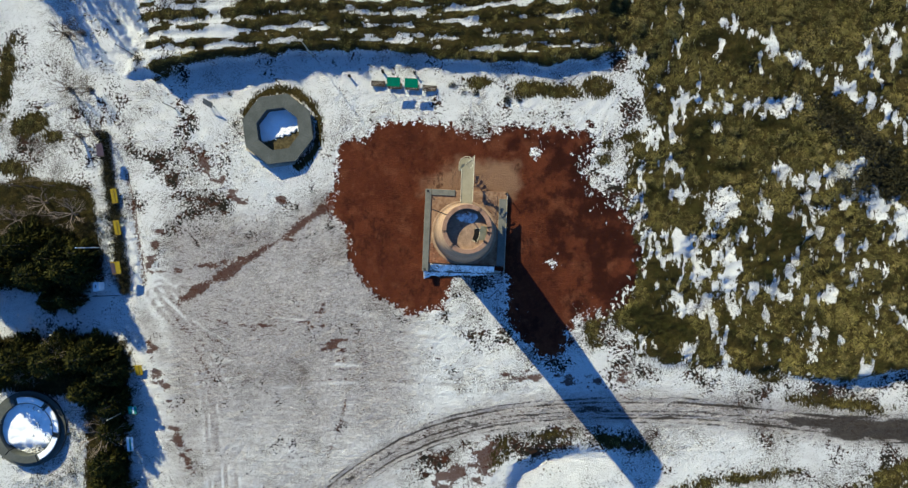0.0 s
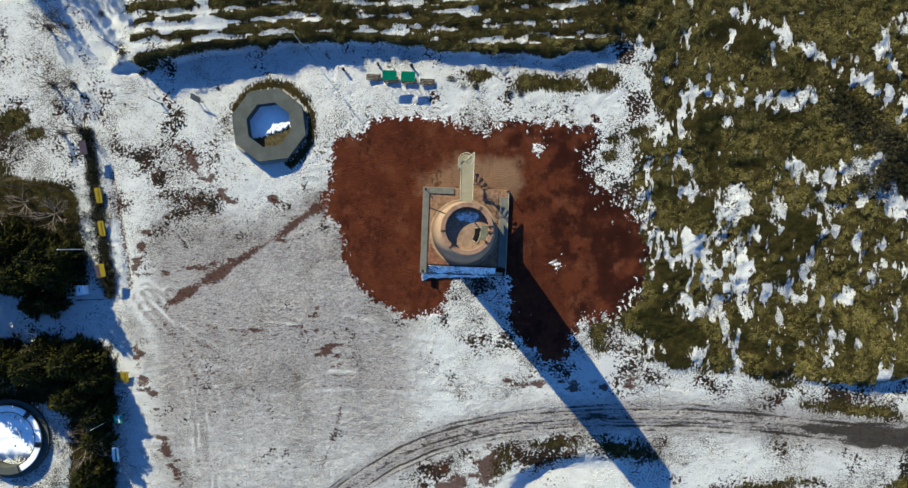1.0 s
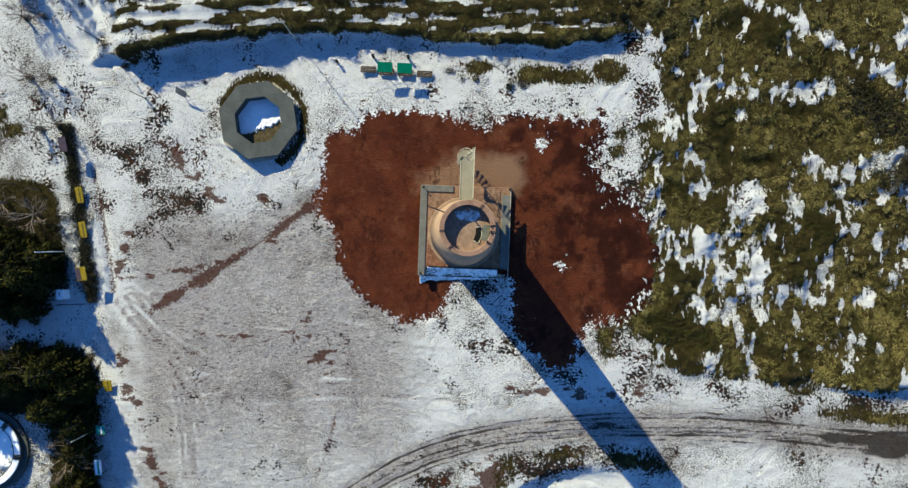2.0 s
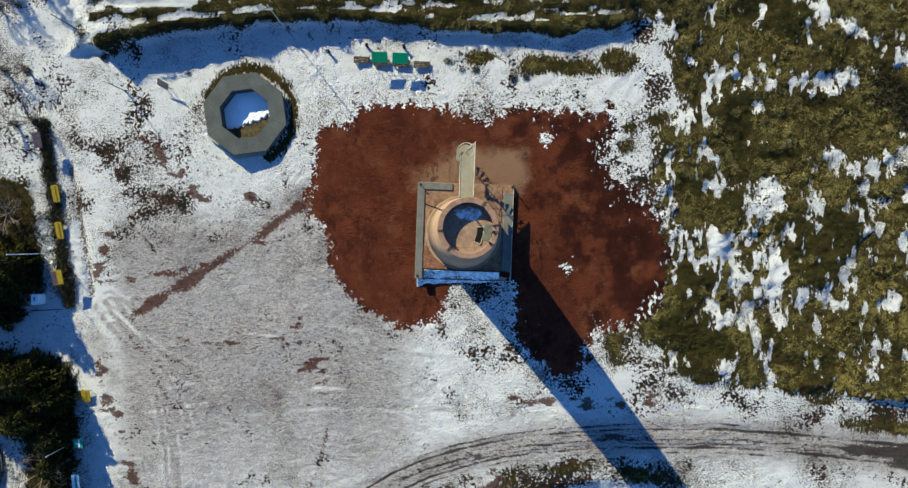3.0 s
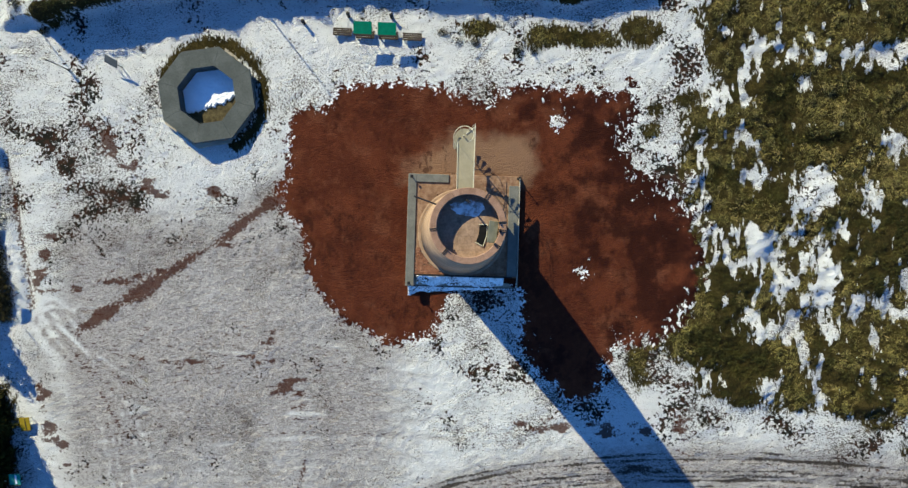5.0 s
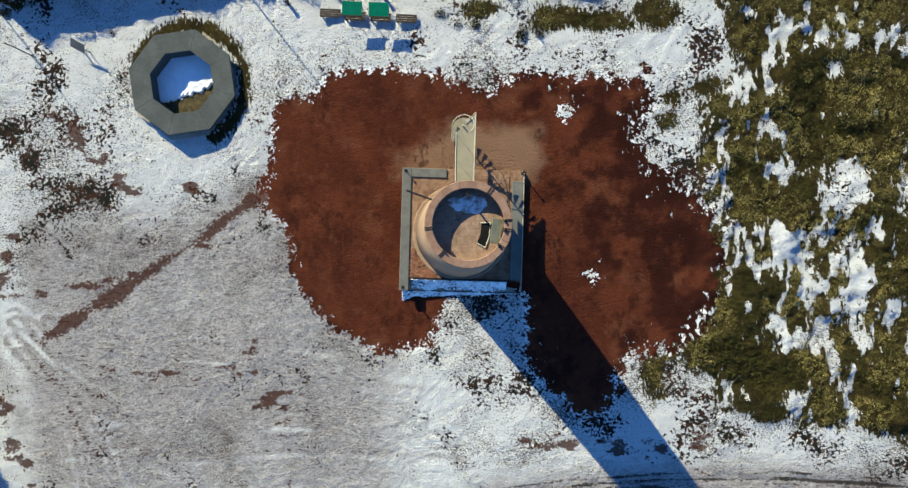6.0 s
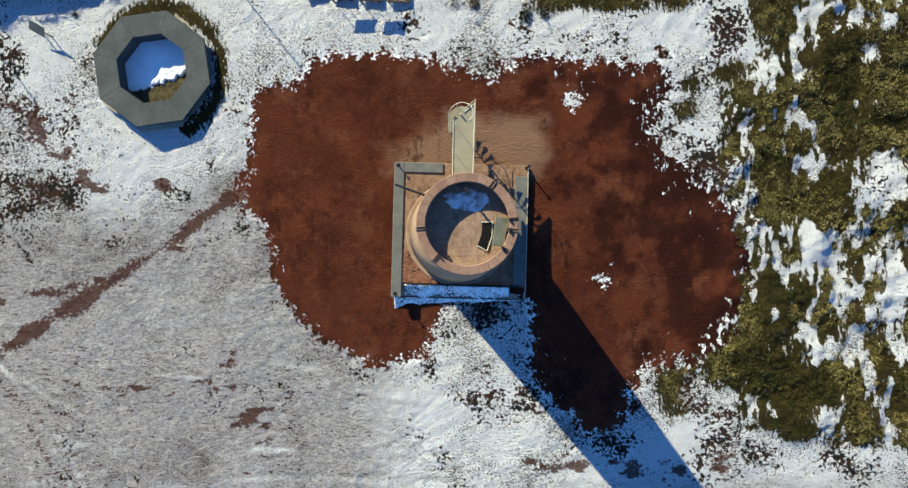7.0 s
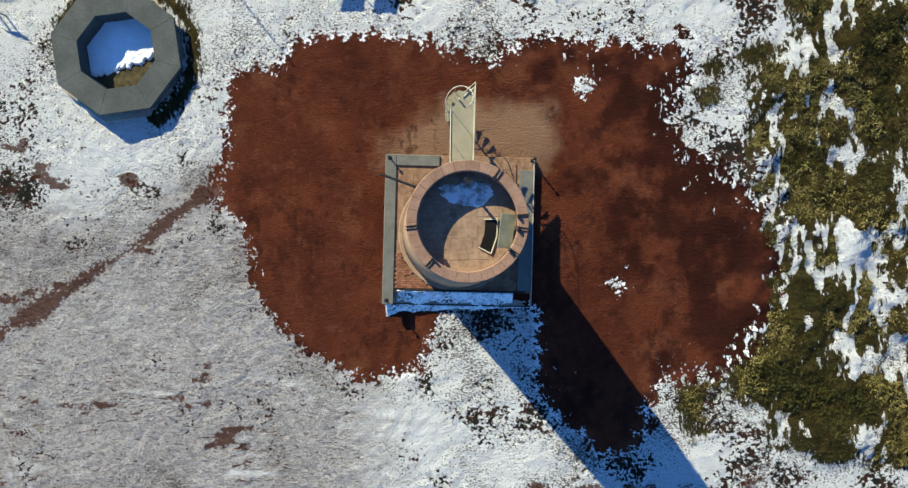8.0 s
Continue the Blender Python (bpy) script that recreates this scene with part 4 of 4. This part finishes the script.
# ---- footbridge and spiral stair ----
BZ = 5.1
bridge = thing("footbridge", "pale footbridge from the spiral stair to the tower", "footbridge", 0, 0, 0)
outline = [(0.64, 3.75), (1.84, 3.75), (2.05, 8.68), (0.74, 7.5)]
part("deck", slab(outline, BZ - 0.14, BZ, 0.01), DECK, bridge, "pale deck slab")
for (ax, ay), (bx, by) in (((0.66, 4.2), (0.76, 7.5)), ((1.82, 4.2), (2.03, 8.66)), ((1.4, 8.12), (2.03, 8.66))):
    a, b = Vector((ax, ay, BZ)), Vector((bx, by, BZ))
    part("kerb", rod(bmesh.new(), a + Vector((0, 0, 0.04)), b + Vector((0, 0, 0.04)), 0.025, None, 6), RAIL, bridge)
    top_rail = part("handrail", rod(bmesh.new(), a + Vector((0, 0, 0.9)), b + Vector((0, 0, 0.9)), 0.016, None, 8), RAIL, bridge)
    n = max(2, int((b - a).length / 1.6))
    for i in range(n + 1):
        p = a.lerp(b, i / n)
        part("rail_post", rod(bmesh.new(), p, p + Vector((0, 0, 0.9)), 0.012, None, 6), RAIL, top_rail)
for x in (0.85, 1.75):
    part("beam", boxed(0.1, 4.0, 0.22, pose(x, 5.6, BZ - 0.26)), IRON, bridge)

SX, SY, SR = 1.2, 8.0, 0.7
spiral = thing("spiral_stair", "pale spiral staircase up to the footbridge", "staircase", SX, SY, 0)
base_z = ground_at(SX, SY) - 0.05
part("column", rod(bmesh.new(), (0, 0, base_z), (0, 0, BZ + 0.25), 0.045, None, 12), RAIL, spiral)
STEPS = 22
rise = (BZ - base_z) / STEPS
for i in range(STEPS):
    a0 = 200 - i * 27.5
    bm = ring([(0.06, -0.02), (SR, -0.02), (SR, 0.02), (0.06, 0.02)], 3, a0 - 30, a0)
    tread = part("tread", bm, DECK, spiral)
    tread.matrix_basis = pose(0, 0, base_z + rise * (i + 0.9))
    a = radians(a0 - 15)
    if i % 2 == 0:
        z = base_z + rise * (i + 0.9)
        part("baluster", rod(bmesh.new(), (SR * math.cos(a), SR * math.sin(a), z), (SR * math.cos(a), SR * math.sin(a), z + 0.95), 0.015, None, 6), RAIL, spiral)
rail = bpy.data.curves.new("handrail", "CURVE")
rail.dimensions, rail.bevel_depth = "3D", 0.022
sp = rail.splines.new("POLY")
sp.points.add(STEPS * 3)
for i in range(STEPS * 3 + 1):
    a = radians(185 - i / 3 * 27.5)
    sp.points[i].co = (SR * math.cos(a), SR * math.sin(a), base_z + rise * (i / 3 + 0.9) + 0.95, 1)
rail.materials.append(RAIL)
new("handrail", rail).parent = spiral

# ---- octagonal basin ----
MUD = surface("brown_earth", (0.05, 0.04, 0.02), (0.11, 0.088, 0.045), 2.5, 0.95, grain=12, relief=0.8, depth=0.06, stain=(0.02, 0.016, 0.008))
basin = thing("octagonal_basin", "octagonal grey concrete basin with a broad rim", "basin", OX, OY, 0, OTURN)


def octagon(r):
    return [(r * math.cos(radians(22.5 + 45 * i)), r * math.sin(radians(22.5 + 45 * i))) for i in range(8)]


def octagon_ring(r_in, r_out, z0, z1, bevel=0.0):
    bm = ring([(r_out, z0), (r_out, z1), (r_in, z1), (r_in, z0)], 8, 22.5, 382.5)
    if bevel:
        bmesh.ops.bevel(bm, geom=[e for e in bm.edges if e.calc_face_angle(0) > 1.0], offset=bevel, segments=1, affect="EDGES")
    return bm


for i in range(8):
    a0, a1 = radians(22.5 + 45 * i + 0.05), radians(67.5 + 45 * i - 0.05)
    o = [(r * math.cos(a), r * math.sin(a)) for r, a in ((2.37, a0), (3.94, a0), (3.94, a1), (2.37, a1))]
    part("rim_slab", slab(o, OZ - 0.22, OZ, 0.008), OCT_STONE, basin, "broad grey concrete rim slab")
part("wall", octagon_ring(2.395, 3.68, -1.5, OZ - 0.222), OCT_STONE, basin, "grey concrete wall")
part("footing", octagon_ring(3.7, 4.2, -1.6, -0.32), PALE_STONE, basin, "pale stone footing")
part("floor", slab(octagon(2.39), -1.1, -0.74), MUD, basin, "brown earth floor")
bm = bmesh.new()
rows = []
for i in range(1, 29):
    row = []
    for k in range(112):
        a = 360 * k / 112
        reach = 2.4 * math.cos(radians(22.5)) / math.cos(radians((a + 22.5) % 45 - 22.5)) * i / 28
        p = Vector((reach * math.cos(radians(a)), reach * math.sin(radians(a)), 0))
        n = noise.noise(p * 2.1) + 0.7 * noise.noise(p * 5)
        south = float(smooth(np.array(-p.y + 0.15 * p.x + 0.35 * n), 0.55, 0.8))
        p.z = 0.12 + 0.04 * noise.noise(p * 2) + 0.03 * noise.noise(p * 7) - 0.32 * south * (0.95 + 0.5 * noise.noise(p * 6))
        row.append(bm.verts.new(p))
    rows.append(row)
bm.faces.new(rows[0])
for a, b in zip(rows, rows[1:]):
    for k in range(112):
        bm.faces.new((a[k], b[k], b[(k + 1) % 112], a[(k + 1) % 112]))
snow_bed = part("snow_bed", bm, SNOW, flat=False)
snow_bed.matrix_world = pose(OX, OY, -0.74, 0, 0, OTURN)
tagged(snow_bed, "smooth snow filling the octagonal basin floor", "snow")

# ---- round basin ----
RX, RY = -47.9, -20.8
pool = thing("round_basin", "round dark stone basin with a segmented snowy rim", "basin", RX, RY, 0)
pz = ground_at(RX, RY)
for i in range(6):
    part("rim_stone", ring([(2.95, pz - 0.3), (2.95, pz + 0.9), (3.75, pz + 0.9), (3.75, pz - 0.3)], 12, i * 60 - 8, i * 60 + 50), OCT_STONE, pool)
part("outer_wall", ring([(3.75, pz - 0.5), (3.75, pz + 0.55), (4.25, pz + 0.55), (4.25, pz - 0.5)], 64), OCT_STONE, pool)
for i in (0, 1, 5):
    part("rim_snow", ring([(3.05, pz + 0.9), (3.1, pz + 0.97), (3.65, pz + 0.96), (3.7, pz + 0.9)], 10, i * 60 - 4, i * 60 + 46), SNOW, pool, "snow on the rim")
bm = bmesh.new()
bmesh.ops.create_circle(bm, cap_ends=True, segments=40, radius=2.97)
bmesh.ops.poke(bm, faces=bm.faces[:])
bmesh.ops.subdivide_edges(bm, edges=bm.edges[:], cuts=5, use_grid_fill=True)
for v in bm.verts:
    v.co.z = 0.1 * noise.noise(v.co * 1.3) - 0.5 * float(smooth(np.array(-v.co.y), 1.6, 2.3))
bed = part("snow_bed", bm, SNOW, flat=False)
bed.matrix_world = pose(RX, RY, pz + 0.42)
tagged(bed, "snow lying in the round stone basin", "snow")


# ---- boards, benches and posts ----
def canopy_board(x, y, h, sx, sy, material, label, turn=0.0, stripe=None, group="raised boards", stripe_label=""):
    z = ground_at(x, y) - 0.05
    ob = thing("raised_board", label, "board", x, y, z, turn, group)
    top = part("panel", boxed(sx, sy, 0.06, pose(0, 0, h, 8, 0, 0), 0.012), material, ob)
    part("edge", boxed(sx + 0.05, 0.05, 0.12, pose(0, -sy / 2 - 0.02, h - 0.08), 0.008), WOOD, ob)
    for px in (-sx * 0.42, sx * 0.42):
        for py in (-sy * 0.4, sy * 0.4):
            part("post", boxed(0.04, 0.04, h - 0.03, pose(px, py, (h - 0.03) / 2)), WOOD, ob)
    if stripe:
        part("stripe", boxed(stripe[1], sy * 0.86, 0.012, pose(stripe[0], 0, h + 0.042, 8, 0, 0)), stripe[2], top, stripe_label)
    return ob


canopy_board(-6.35, 17.0, 1.35, 1.4, 0.95, GREEN, "green painted raised board on four wooden posts", -3, group="green boards on the snow")
canopy_board(-4.47, 16.85, 1.35, 1.4, 0.95, GREEN, "green painted raised board on four wooden posts", -3, group="green boards on the snow")


def log_bench(x, y, turn):
    ob = thing("bench", "low dark weathered wooden bench beside the green boards", "bench", x, y, ground_at(x, y) - 0.03, turn, "benches beside the green boards")
    for i in range(4):
        part("slat", boxed(1.5, 0.13, 0.05, pose(0, -0.23 + i * 0.155, 0.3), 0.01), WOOD, ob)
    for px in (-0.6, 0.6):
        for py in (-0.2, 0.25):
            part("leg", boxed(0.08, 0.08, 0.28, pose(px, py, 0.14)), WOOD, ob)


for x, y in ((-8.1, 17.15), (-6.3, 16.85), (-4.45, 16.7), (-2.6, 16.55)):
    log_bench(x, y, -3)


def snow_post(x, y, h):
    ob = thing("marker_post", "short dark wooden post standing in the snow", "post", x, y, ground_at(x, y) - 0.05, 0, "posts in the snow")
    part("shaft", rod(bmesh.new(), (0, 0, 0), (0, 0, h), 0.13, 0.11, 10), WOOD, ob)
    part("cap", rod(bmesh.new(), (0, 0, h), (0, 0, h + 0.08), 0.16, 0.05, 10), IRON, ob)


for x, y, h in ((-7.6, 18.4, 0.7), (-4.2, 18.2, 0.6), (-11.2, 18.0, 0.55)):
    snow_post(x, y, h)


def pole(x, y, h, material, label, r=0.05, lean=(0, 0), name="pole"):
    ob = thing(name, label, "pole", x, y, ground_at(x, y) - 0.05)
    top = Vector((lean[0], lean[1], h))
    stem = part("shaft", rod(bmesh.new(), (0, 0, 0), top, r, r * 0.7), material, ob)
    part("cap", rod(bmesh.new(), top, top + Vector((0, 0, 0.08)), r * 1.5, r, 8), material, stem)
    part("foot", rod(bmesh.new(), (0, 0, 0.02), (0, 0, 0.16), r * 2.2, r * 1.6, 10), CONCRETE, ob)


pole(-15.2, 20.2, 5.6, RAIL, "tall thin pale pole on the bank edge")
pole(3.9, 18.9, 2.7, WOOD, "thin dark wooden pole on the bank edge")
pole(-30.7, 14.9, 2.7, IRON, "thin dark pole standing in the snow")
pole(-34.9, 20.6, 3.8, IRON, "dark lamp pole with a bush at its foot")
pole(-39.5, -0.4, 4.2, WHITE, "white pole among the dark trees", 0.045)
pole(-36.6, -18.6, 3.8, RAIL, "pale pole among the dark trees", 0.045)
pole(-39.7, 9.3, 1.9, IRON, "short dark pole in the snow", 0.04)

lectern = thing("information_board", "small grey-green tilted information board on posts", "board", -26.6, 15.2, ground_at(-26.6, 15.2) - 0.05, -30)
part("panel", boxed(1.15, 0.7, 0.05, pose(0, 0, 0.95, 38, 0, 0), 0.01), CONCRETE, lectern)
for x in (-0.45, 0.45):
    part("post", boxed(0.07, 0.07, 0.9, pose(x, 0, 0.45)), WOOD, lectern)

for x, y, turn, sx, sy, mats in ((-37.5, 5.3, 6, 0.66, 1.6, "y"), (-37.2, 1.8, 6, 0.66, 1.6, "y"), (-38.4, 10.2, 6, 0.75, 1.4, "p"), (-36.8, -2.6, 6, 1.0, 1.35, "py"), (-35.0, -14.0, 4, 0.8, 1.1, "y")):
    if mats == "y":
        canopy_board(x, y, 0.42, sx, sy, YELLOW, "raised yellow board with a dark stripe", turn, (0.06, 0.06, IRON), "coloured boards along the hedge")
    elif mats == "p":
        canopy_board(x, y, 1.5, sx, sy, PINK, "raised faded mauve board above the hedge", turn, None, "coloured boards along the hedge")
    else:
        canopy_board(x, y, 1.5, sx, sy, YELLOW, "raised mauve and yellow board above the hedge", turn, (-sx * 0.27, sx * 0.45, PINK), "coloured boards along the hedge", "mauve half")
canopy_board(-35.2, -18.2, 1.4, 0.9, 0.9, TEAL, "dark green sign with a pale mark", 0, (0.1, 0.16, WHITE), "signs at the wood edge")
canopy_board(-35.6, -22.0, 1.4, 0.7, 1.6, WHITE, "white board with a dark stripe at the wood edge", 0, (0.05, 0.2, TEAL), "signs at the wood edge")
kiosk = thing("kiosk", "small white metal cabinet with a dark slot", "cabinet", -39.3, -4.7, ground_at(-39.3, -4.7) - 0.05, 2)
part("body", boxed(0.6, 0.95, 1.1, pose(0, 0, 0.55), 0.03), WHITE, kiosk)
lid = part("lid", boxed(0.66, 1.02, 0.08, pose(0, 0, 1.14), 0.02), WHITE, kiosk)
part("slot", boxed(0.1, 0.4, 0.02, pose(-0.03, 0.05, 1.19)), OPENING_SHADE, lid, "dark slot")

rack = thing("rail_fence", "low dark metal rail beside the white cabinet", "fence", -39.0, -5.8, ground_at(-39.0, -5.8) - 0.05)
for z in (0.4, 0.85):
    part("rail", rod(bmesh.new(), (-0.9, 0, z), (1.6, 0.1, z), 0.025), IRON, rack)
for x in (-0.9, 0.35, 1.6):
    part("post", rod(bmesh.new(), (x, 0.04, 0), (x, 0.04, 0.9), 0.03), IRON, rack)


# ---- trees ----
def conifer(x, y, h, r, seed):
    rr = random.Random(seed)
    ob = thing("conifer", "dark green bushy conifer of the wood edge and unseen shading row", "tree", x, y, ground_at(x, y) - 0.1, 0, "conifers")
    part("trunk", rod(bmesh.new(), (0, 0, 0), (0.1, 0.05, h * 0.95), 0.16, 0.03, 8), BARK, ob)
    g = np.random.default_rng(seed)
    n = int(5200 * (r / 2.5) ** 2)
    t = 1 - np.sqrt(g.random(n))
    az = g.random(n) * 2 * np.pi
    lobes = 1 + 0.22 * np.sin(az * 5 + seed) + 0.16 * np.sin(az * 9 + seed * 2.3 + t * 9)
    rad = r * (1 - t) ** 0.6 * lobes * (0.35 + 0.65 * np.sqrt(g.random(n)))
    c = np.stack([rad * np.cos(az), rad * np.sin(az), 0.35 + t * (h - 0.35) - rad * 0.12 + g.normal(size=n) * 0.08], -1)
    out = np.stack([np.cos(az), np.sin(az), 0.25 + g.normal(size=n) * 0.4], -1) + g.normal(size=(n, 3)) * 0.35
    out /= np.linalg.norm(out, axis=1)[:, None]
    side = np.cross(out, g.normal(size=(n, 3)))
    side /= np.linalg.norm(side, axis=1)[:, None]
    s = (0.12 + 0.14 * g.random(n))[:, None]
    v = np.stack([c + out * s * 1.4, c - out * s * 0.5 + side * s * 0.45, c - out * s * 0.5 - side * s * 0.45], 1).reshape(-1, 3)
    data = bpy.data.meshes.new("crown")
    data.vertices.add(len(v))
    data.vertices.foreach_set("co", v.ravel())
    data.loops.add(len(v))
    data.loops.foreach_set("vertex_index", np.arange(len(v)))
    data.polygons.add(n)
    data.polygons.foreach_set("loop_start", np.arange(0, len(v), 3))
    data.update(calc_edges=True)
    data.materials.append(NEEDLES)
    crown = new("crown", data)
    crown.parent = ob


for i, (x, y, h, r) in enumerate(((-48.0, -2.6, 5.4, 2.6), (-44.6, -3.2, 5.4, 2.6), (-41.4, -2.8, 5.0, 2.2), (-52.5, -3.0, 5.6, 2.8), (-46.5, -0.2, 5.0, 2.9), (-43.0, -1.6, 4.6, 2.5), (-49.5, -2.0, 5.2, 2.8), (-40.9, -1.0, 3.2, 1.6), (-42.6, -5.9, 2.6, 1.5), (-44.6, -6.2, 2.4, 1.4),
                                  (-47.0, -12.6, 5.0, 2.8), (-43.2, -12.4, 5.2, 2.8), (-39.8, -12.2, 4.6, 2.4), (-37.6, -14.0, 3.6, 1.8), (-39.6, -15.8, 4.6, 2.3), (-37.4, -17.6, 3.4, 1.7),
                                  (-50.5, -13.5, 5.0, 2.6), (-38.2, -24.0, 3.6, 2.0), (-38.0, -27.2, 4.0, 2.2), (-37.6, -20.4, 3.0, 1.5))):
    conifer(x, y, h * 1.2, r, 20 + i)


def bare_tree(x, y, h, spread, seed, material=TWIG, label="leafless tree with pale spreading branches"):
    rr = random.Random(seed)
    ob = thing("bare_tree", label, "tree", x, y, ground_at(x, y) - 0.1, 0, "leafless trees")
    part("trunk", rod(bmesh.new(), (0, 0, 0), (0.05, 0.05, h * 0.35), 0.11, 0.08, 8), BARK, ob)
    bm = bmesh.new()

    def grow(p, way, length, thick, depth):
        q = p + way * length
        rod(bm, p, q, thick, thick * 0.65, 5 if depth > 1 else 4)
        if depth == 0:
            return
        for k in range(rr.choice((2, 3, 3))):
            turn = Vector((rr.gauss(0, 1), rr.gauss(0, 1), rr.gauss(0.1, 0.6))).normalized()
            grow(p.lerp(q, rr.uniform(0.55, 1.0)), (way + turn * 0.62).normalized(), length * rr.uniform(0.55, 0.8), thick * 0.6, depth - 1)

    for k in range(7):
        a = 2 * math.pi * (k + rr.random() * 0.6) / 7
        grow(Vector((0, 0, h * rr.uniform(0.2, 0.36))), Vector((math.cos(a) * spread, math.sin(a) * spread, h * 0.45)).normalized(), h * 0.3, 0.045, 4)
    part("crown", bm, material, ob)


bare_tree(-38.6, -20.9, 4.6, 3.8, 4)
bare_tree(-42.0, 3.3, 3.4, 2.8, 5)
bare_tree(-43.5, -12.0, 4.6, 1.6, 6)
for i, (x, y) in enumerate(((-40.2, 17.0), (-42.5, 17.1), (-39.6, 12.3), (-41.6, 11.9), (-41.0, 23.2), (-42.9, 23.1))):
    bare_tree(x, y, 2.6, 1.1, 30 + i, BARK, "small dark leafless tree standing in the snow")

# unseen conifers added out of view, only to cast shade on the northwest lane
for i, (x, y, h, r) in enumerate(((-52.0, 43.0, 15.0, 2.8), (-49.0, 44.0, 15.0, 2.8), (-55.0, 42.0, 14.0, 2.8), (-46.5, 45.0, 14.5, 2.6), (-52.0, 38.0, 10.0, 2.6))):
    conifer(x, y, h, r, 50 + i)
bare_tree(-45.5, 4.6, 3.0, 2.4, 71)
bare_tree(-48.5, 2.6, 3.4, 2.4, 72)
bare_tree(-46.4, -13.4, 4.8, 1.4, 73)

# slender trunks and slack wires over the undergrowth of the wood
for i, (x, y) in enumerate(((-49.5, 6.6), (-48.4, 6.4), (-46.6, 6.3), (-44.6, 6.5), (-42.8, 3.4), (-45.2, 3.2), (-48.0, 3.2), (-49.7, 2.7), (-42.0, 5.9))):
    ob = thing("sapling", "slender leafless sapling in brown undergrowth", "tree", x, y, ground_at(x, y) - 0.05, i * 50, "saplings")
    part("trunk", rod(bmesh.new(), (0, 0, 0), (0.12, 0.05, 2.0), 0.07, 0.03, 6), BARK, ob)
    twigs = bmesh.new()
    for k in range(5):
        twist = k * 2.4
        rod(twigs, (0.04 + 0.015 * k, 0.02, 0.8 + 0.22 * k), (0.45 * math.cos(twist), 0.45 * math.sin(twist), 1.2 + 0.22 * k), 0.022, 0.008, 4)
    part("twigs", twigs, BARK, ob)
for y0, x1, y1 in ((7.0, -42.9, 7.2), (3.8, -42.8, 3.4)):
    ob = thing("wire_fence", "slack pale wires strung between two thin posts", "fence", x1, y1, ground_at(x1, y1) - 0.05)
    z0 = ground_at(-53.0, y0) - ground_at(x1, y1)
    part("post", rod(bmesh.new(), (0, 0, 0), (0, 0, 1.5), 0.04, 0.04, 6), BARK, ob)
    part("post", rod(bmesh.new(), (-53.0 - x1, y0 - y1, z0), (-53.0 - x1, y0 - y1, z0 + 1.5), 0.04, 0.04, 6), BARK, ob)
    for k in range(3):
        part("wire", rod(bmesh.new(), (0, 0, 1.4 - 0.02 * k), (-53.0 - x1, y0 - y1 - 0.35 * k, z0 + 1.4 - 0.02 * k), 0.008, 0.008, 4), TWIG, ob)

# ---- hedge and small bushes ----
g = np.random.default_rng(12)
u = g.random(900)
hx2 = np.interp(u, [0, 0.2, 0.45, 0.7, 1], [-38.9, -38.4, -37.9, -37.2, -36.6]) + g.normal(size=900) * 0.3
hy2 = np.interp(u, [0, 0.2, 0.45, 0.7, 1], [12.4, 8.4, 4.6, -0.6, -5.4])
hedge = clump_field("hedge", "narrow dark hedge running between the coloured boards", DARKLEAF, hx2, hy2, 0.25 + 0.3 * g.random(900), 26, 13)
tagged(hedge, category="hedge")
hedge2 = clump_field("hedge", "dark undergrowth along the edge of the wood", DARKLEAF, g.uniform(-50, -36.3, 700), np.where(g.random(700) < 0.5, g.uniform(-4.3, 3.5, 700), g.uniform(-28, -10.5, 700)), 0.3 + 0.4 * g.random(700), 24, 14)
tagged(hedge2, category="undergrowth")
hedge3 = clump_field("undergrowth", "brown dead undergrowth between the trees of the wood", MOSS, g.uniform(-53, -40, 650), g.uniform(-1.5, 6.8, 650), 0.15 + 0.3 * g.random(650), 20, 15)
tagged(hedge3, category="undergrowth")


def bush(x, y, r, seed):
    q = np.random.default_rng(seed)
    n = 9
    ob = clump_field("bush", "small dark bush standing in the snow", DARKLEAF, x + q.normal(size=n) * r * 0.4, y + q.normal(size=n) * r * 0.4, np.full(n, r * 0.7), 40, seed)
    del ob["kind"]
    tagged(ob, category="bush", group="small bushes in the snow")


for i, (x, y, r) in enumerate(((-0.2, 16.8, 0.4), (1.1, 16.1, 0.33), (2.5, 16.1, 0.4), (-34.6, 20.2, 0.6), (-37.0, 24.5, 0.4), (-40.2, 17.0, 0.45), (-42.5, 17.1, 0.45), (-39.6, 12.3, 0.5), (-41.6, 11.9, 0.45), (-41.0, 23.2, 0.4), (-42.9, 23.1, 0.4), (-32.6, 18.2, 0.5), (-31.8, 19.0, 0.5), (-24.5, 16.4, 0.25), (5.6, 15.3, 0.5), (6.8, 15.5, 0.5))):
    bush(x, y, r, 60 + i)
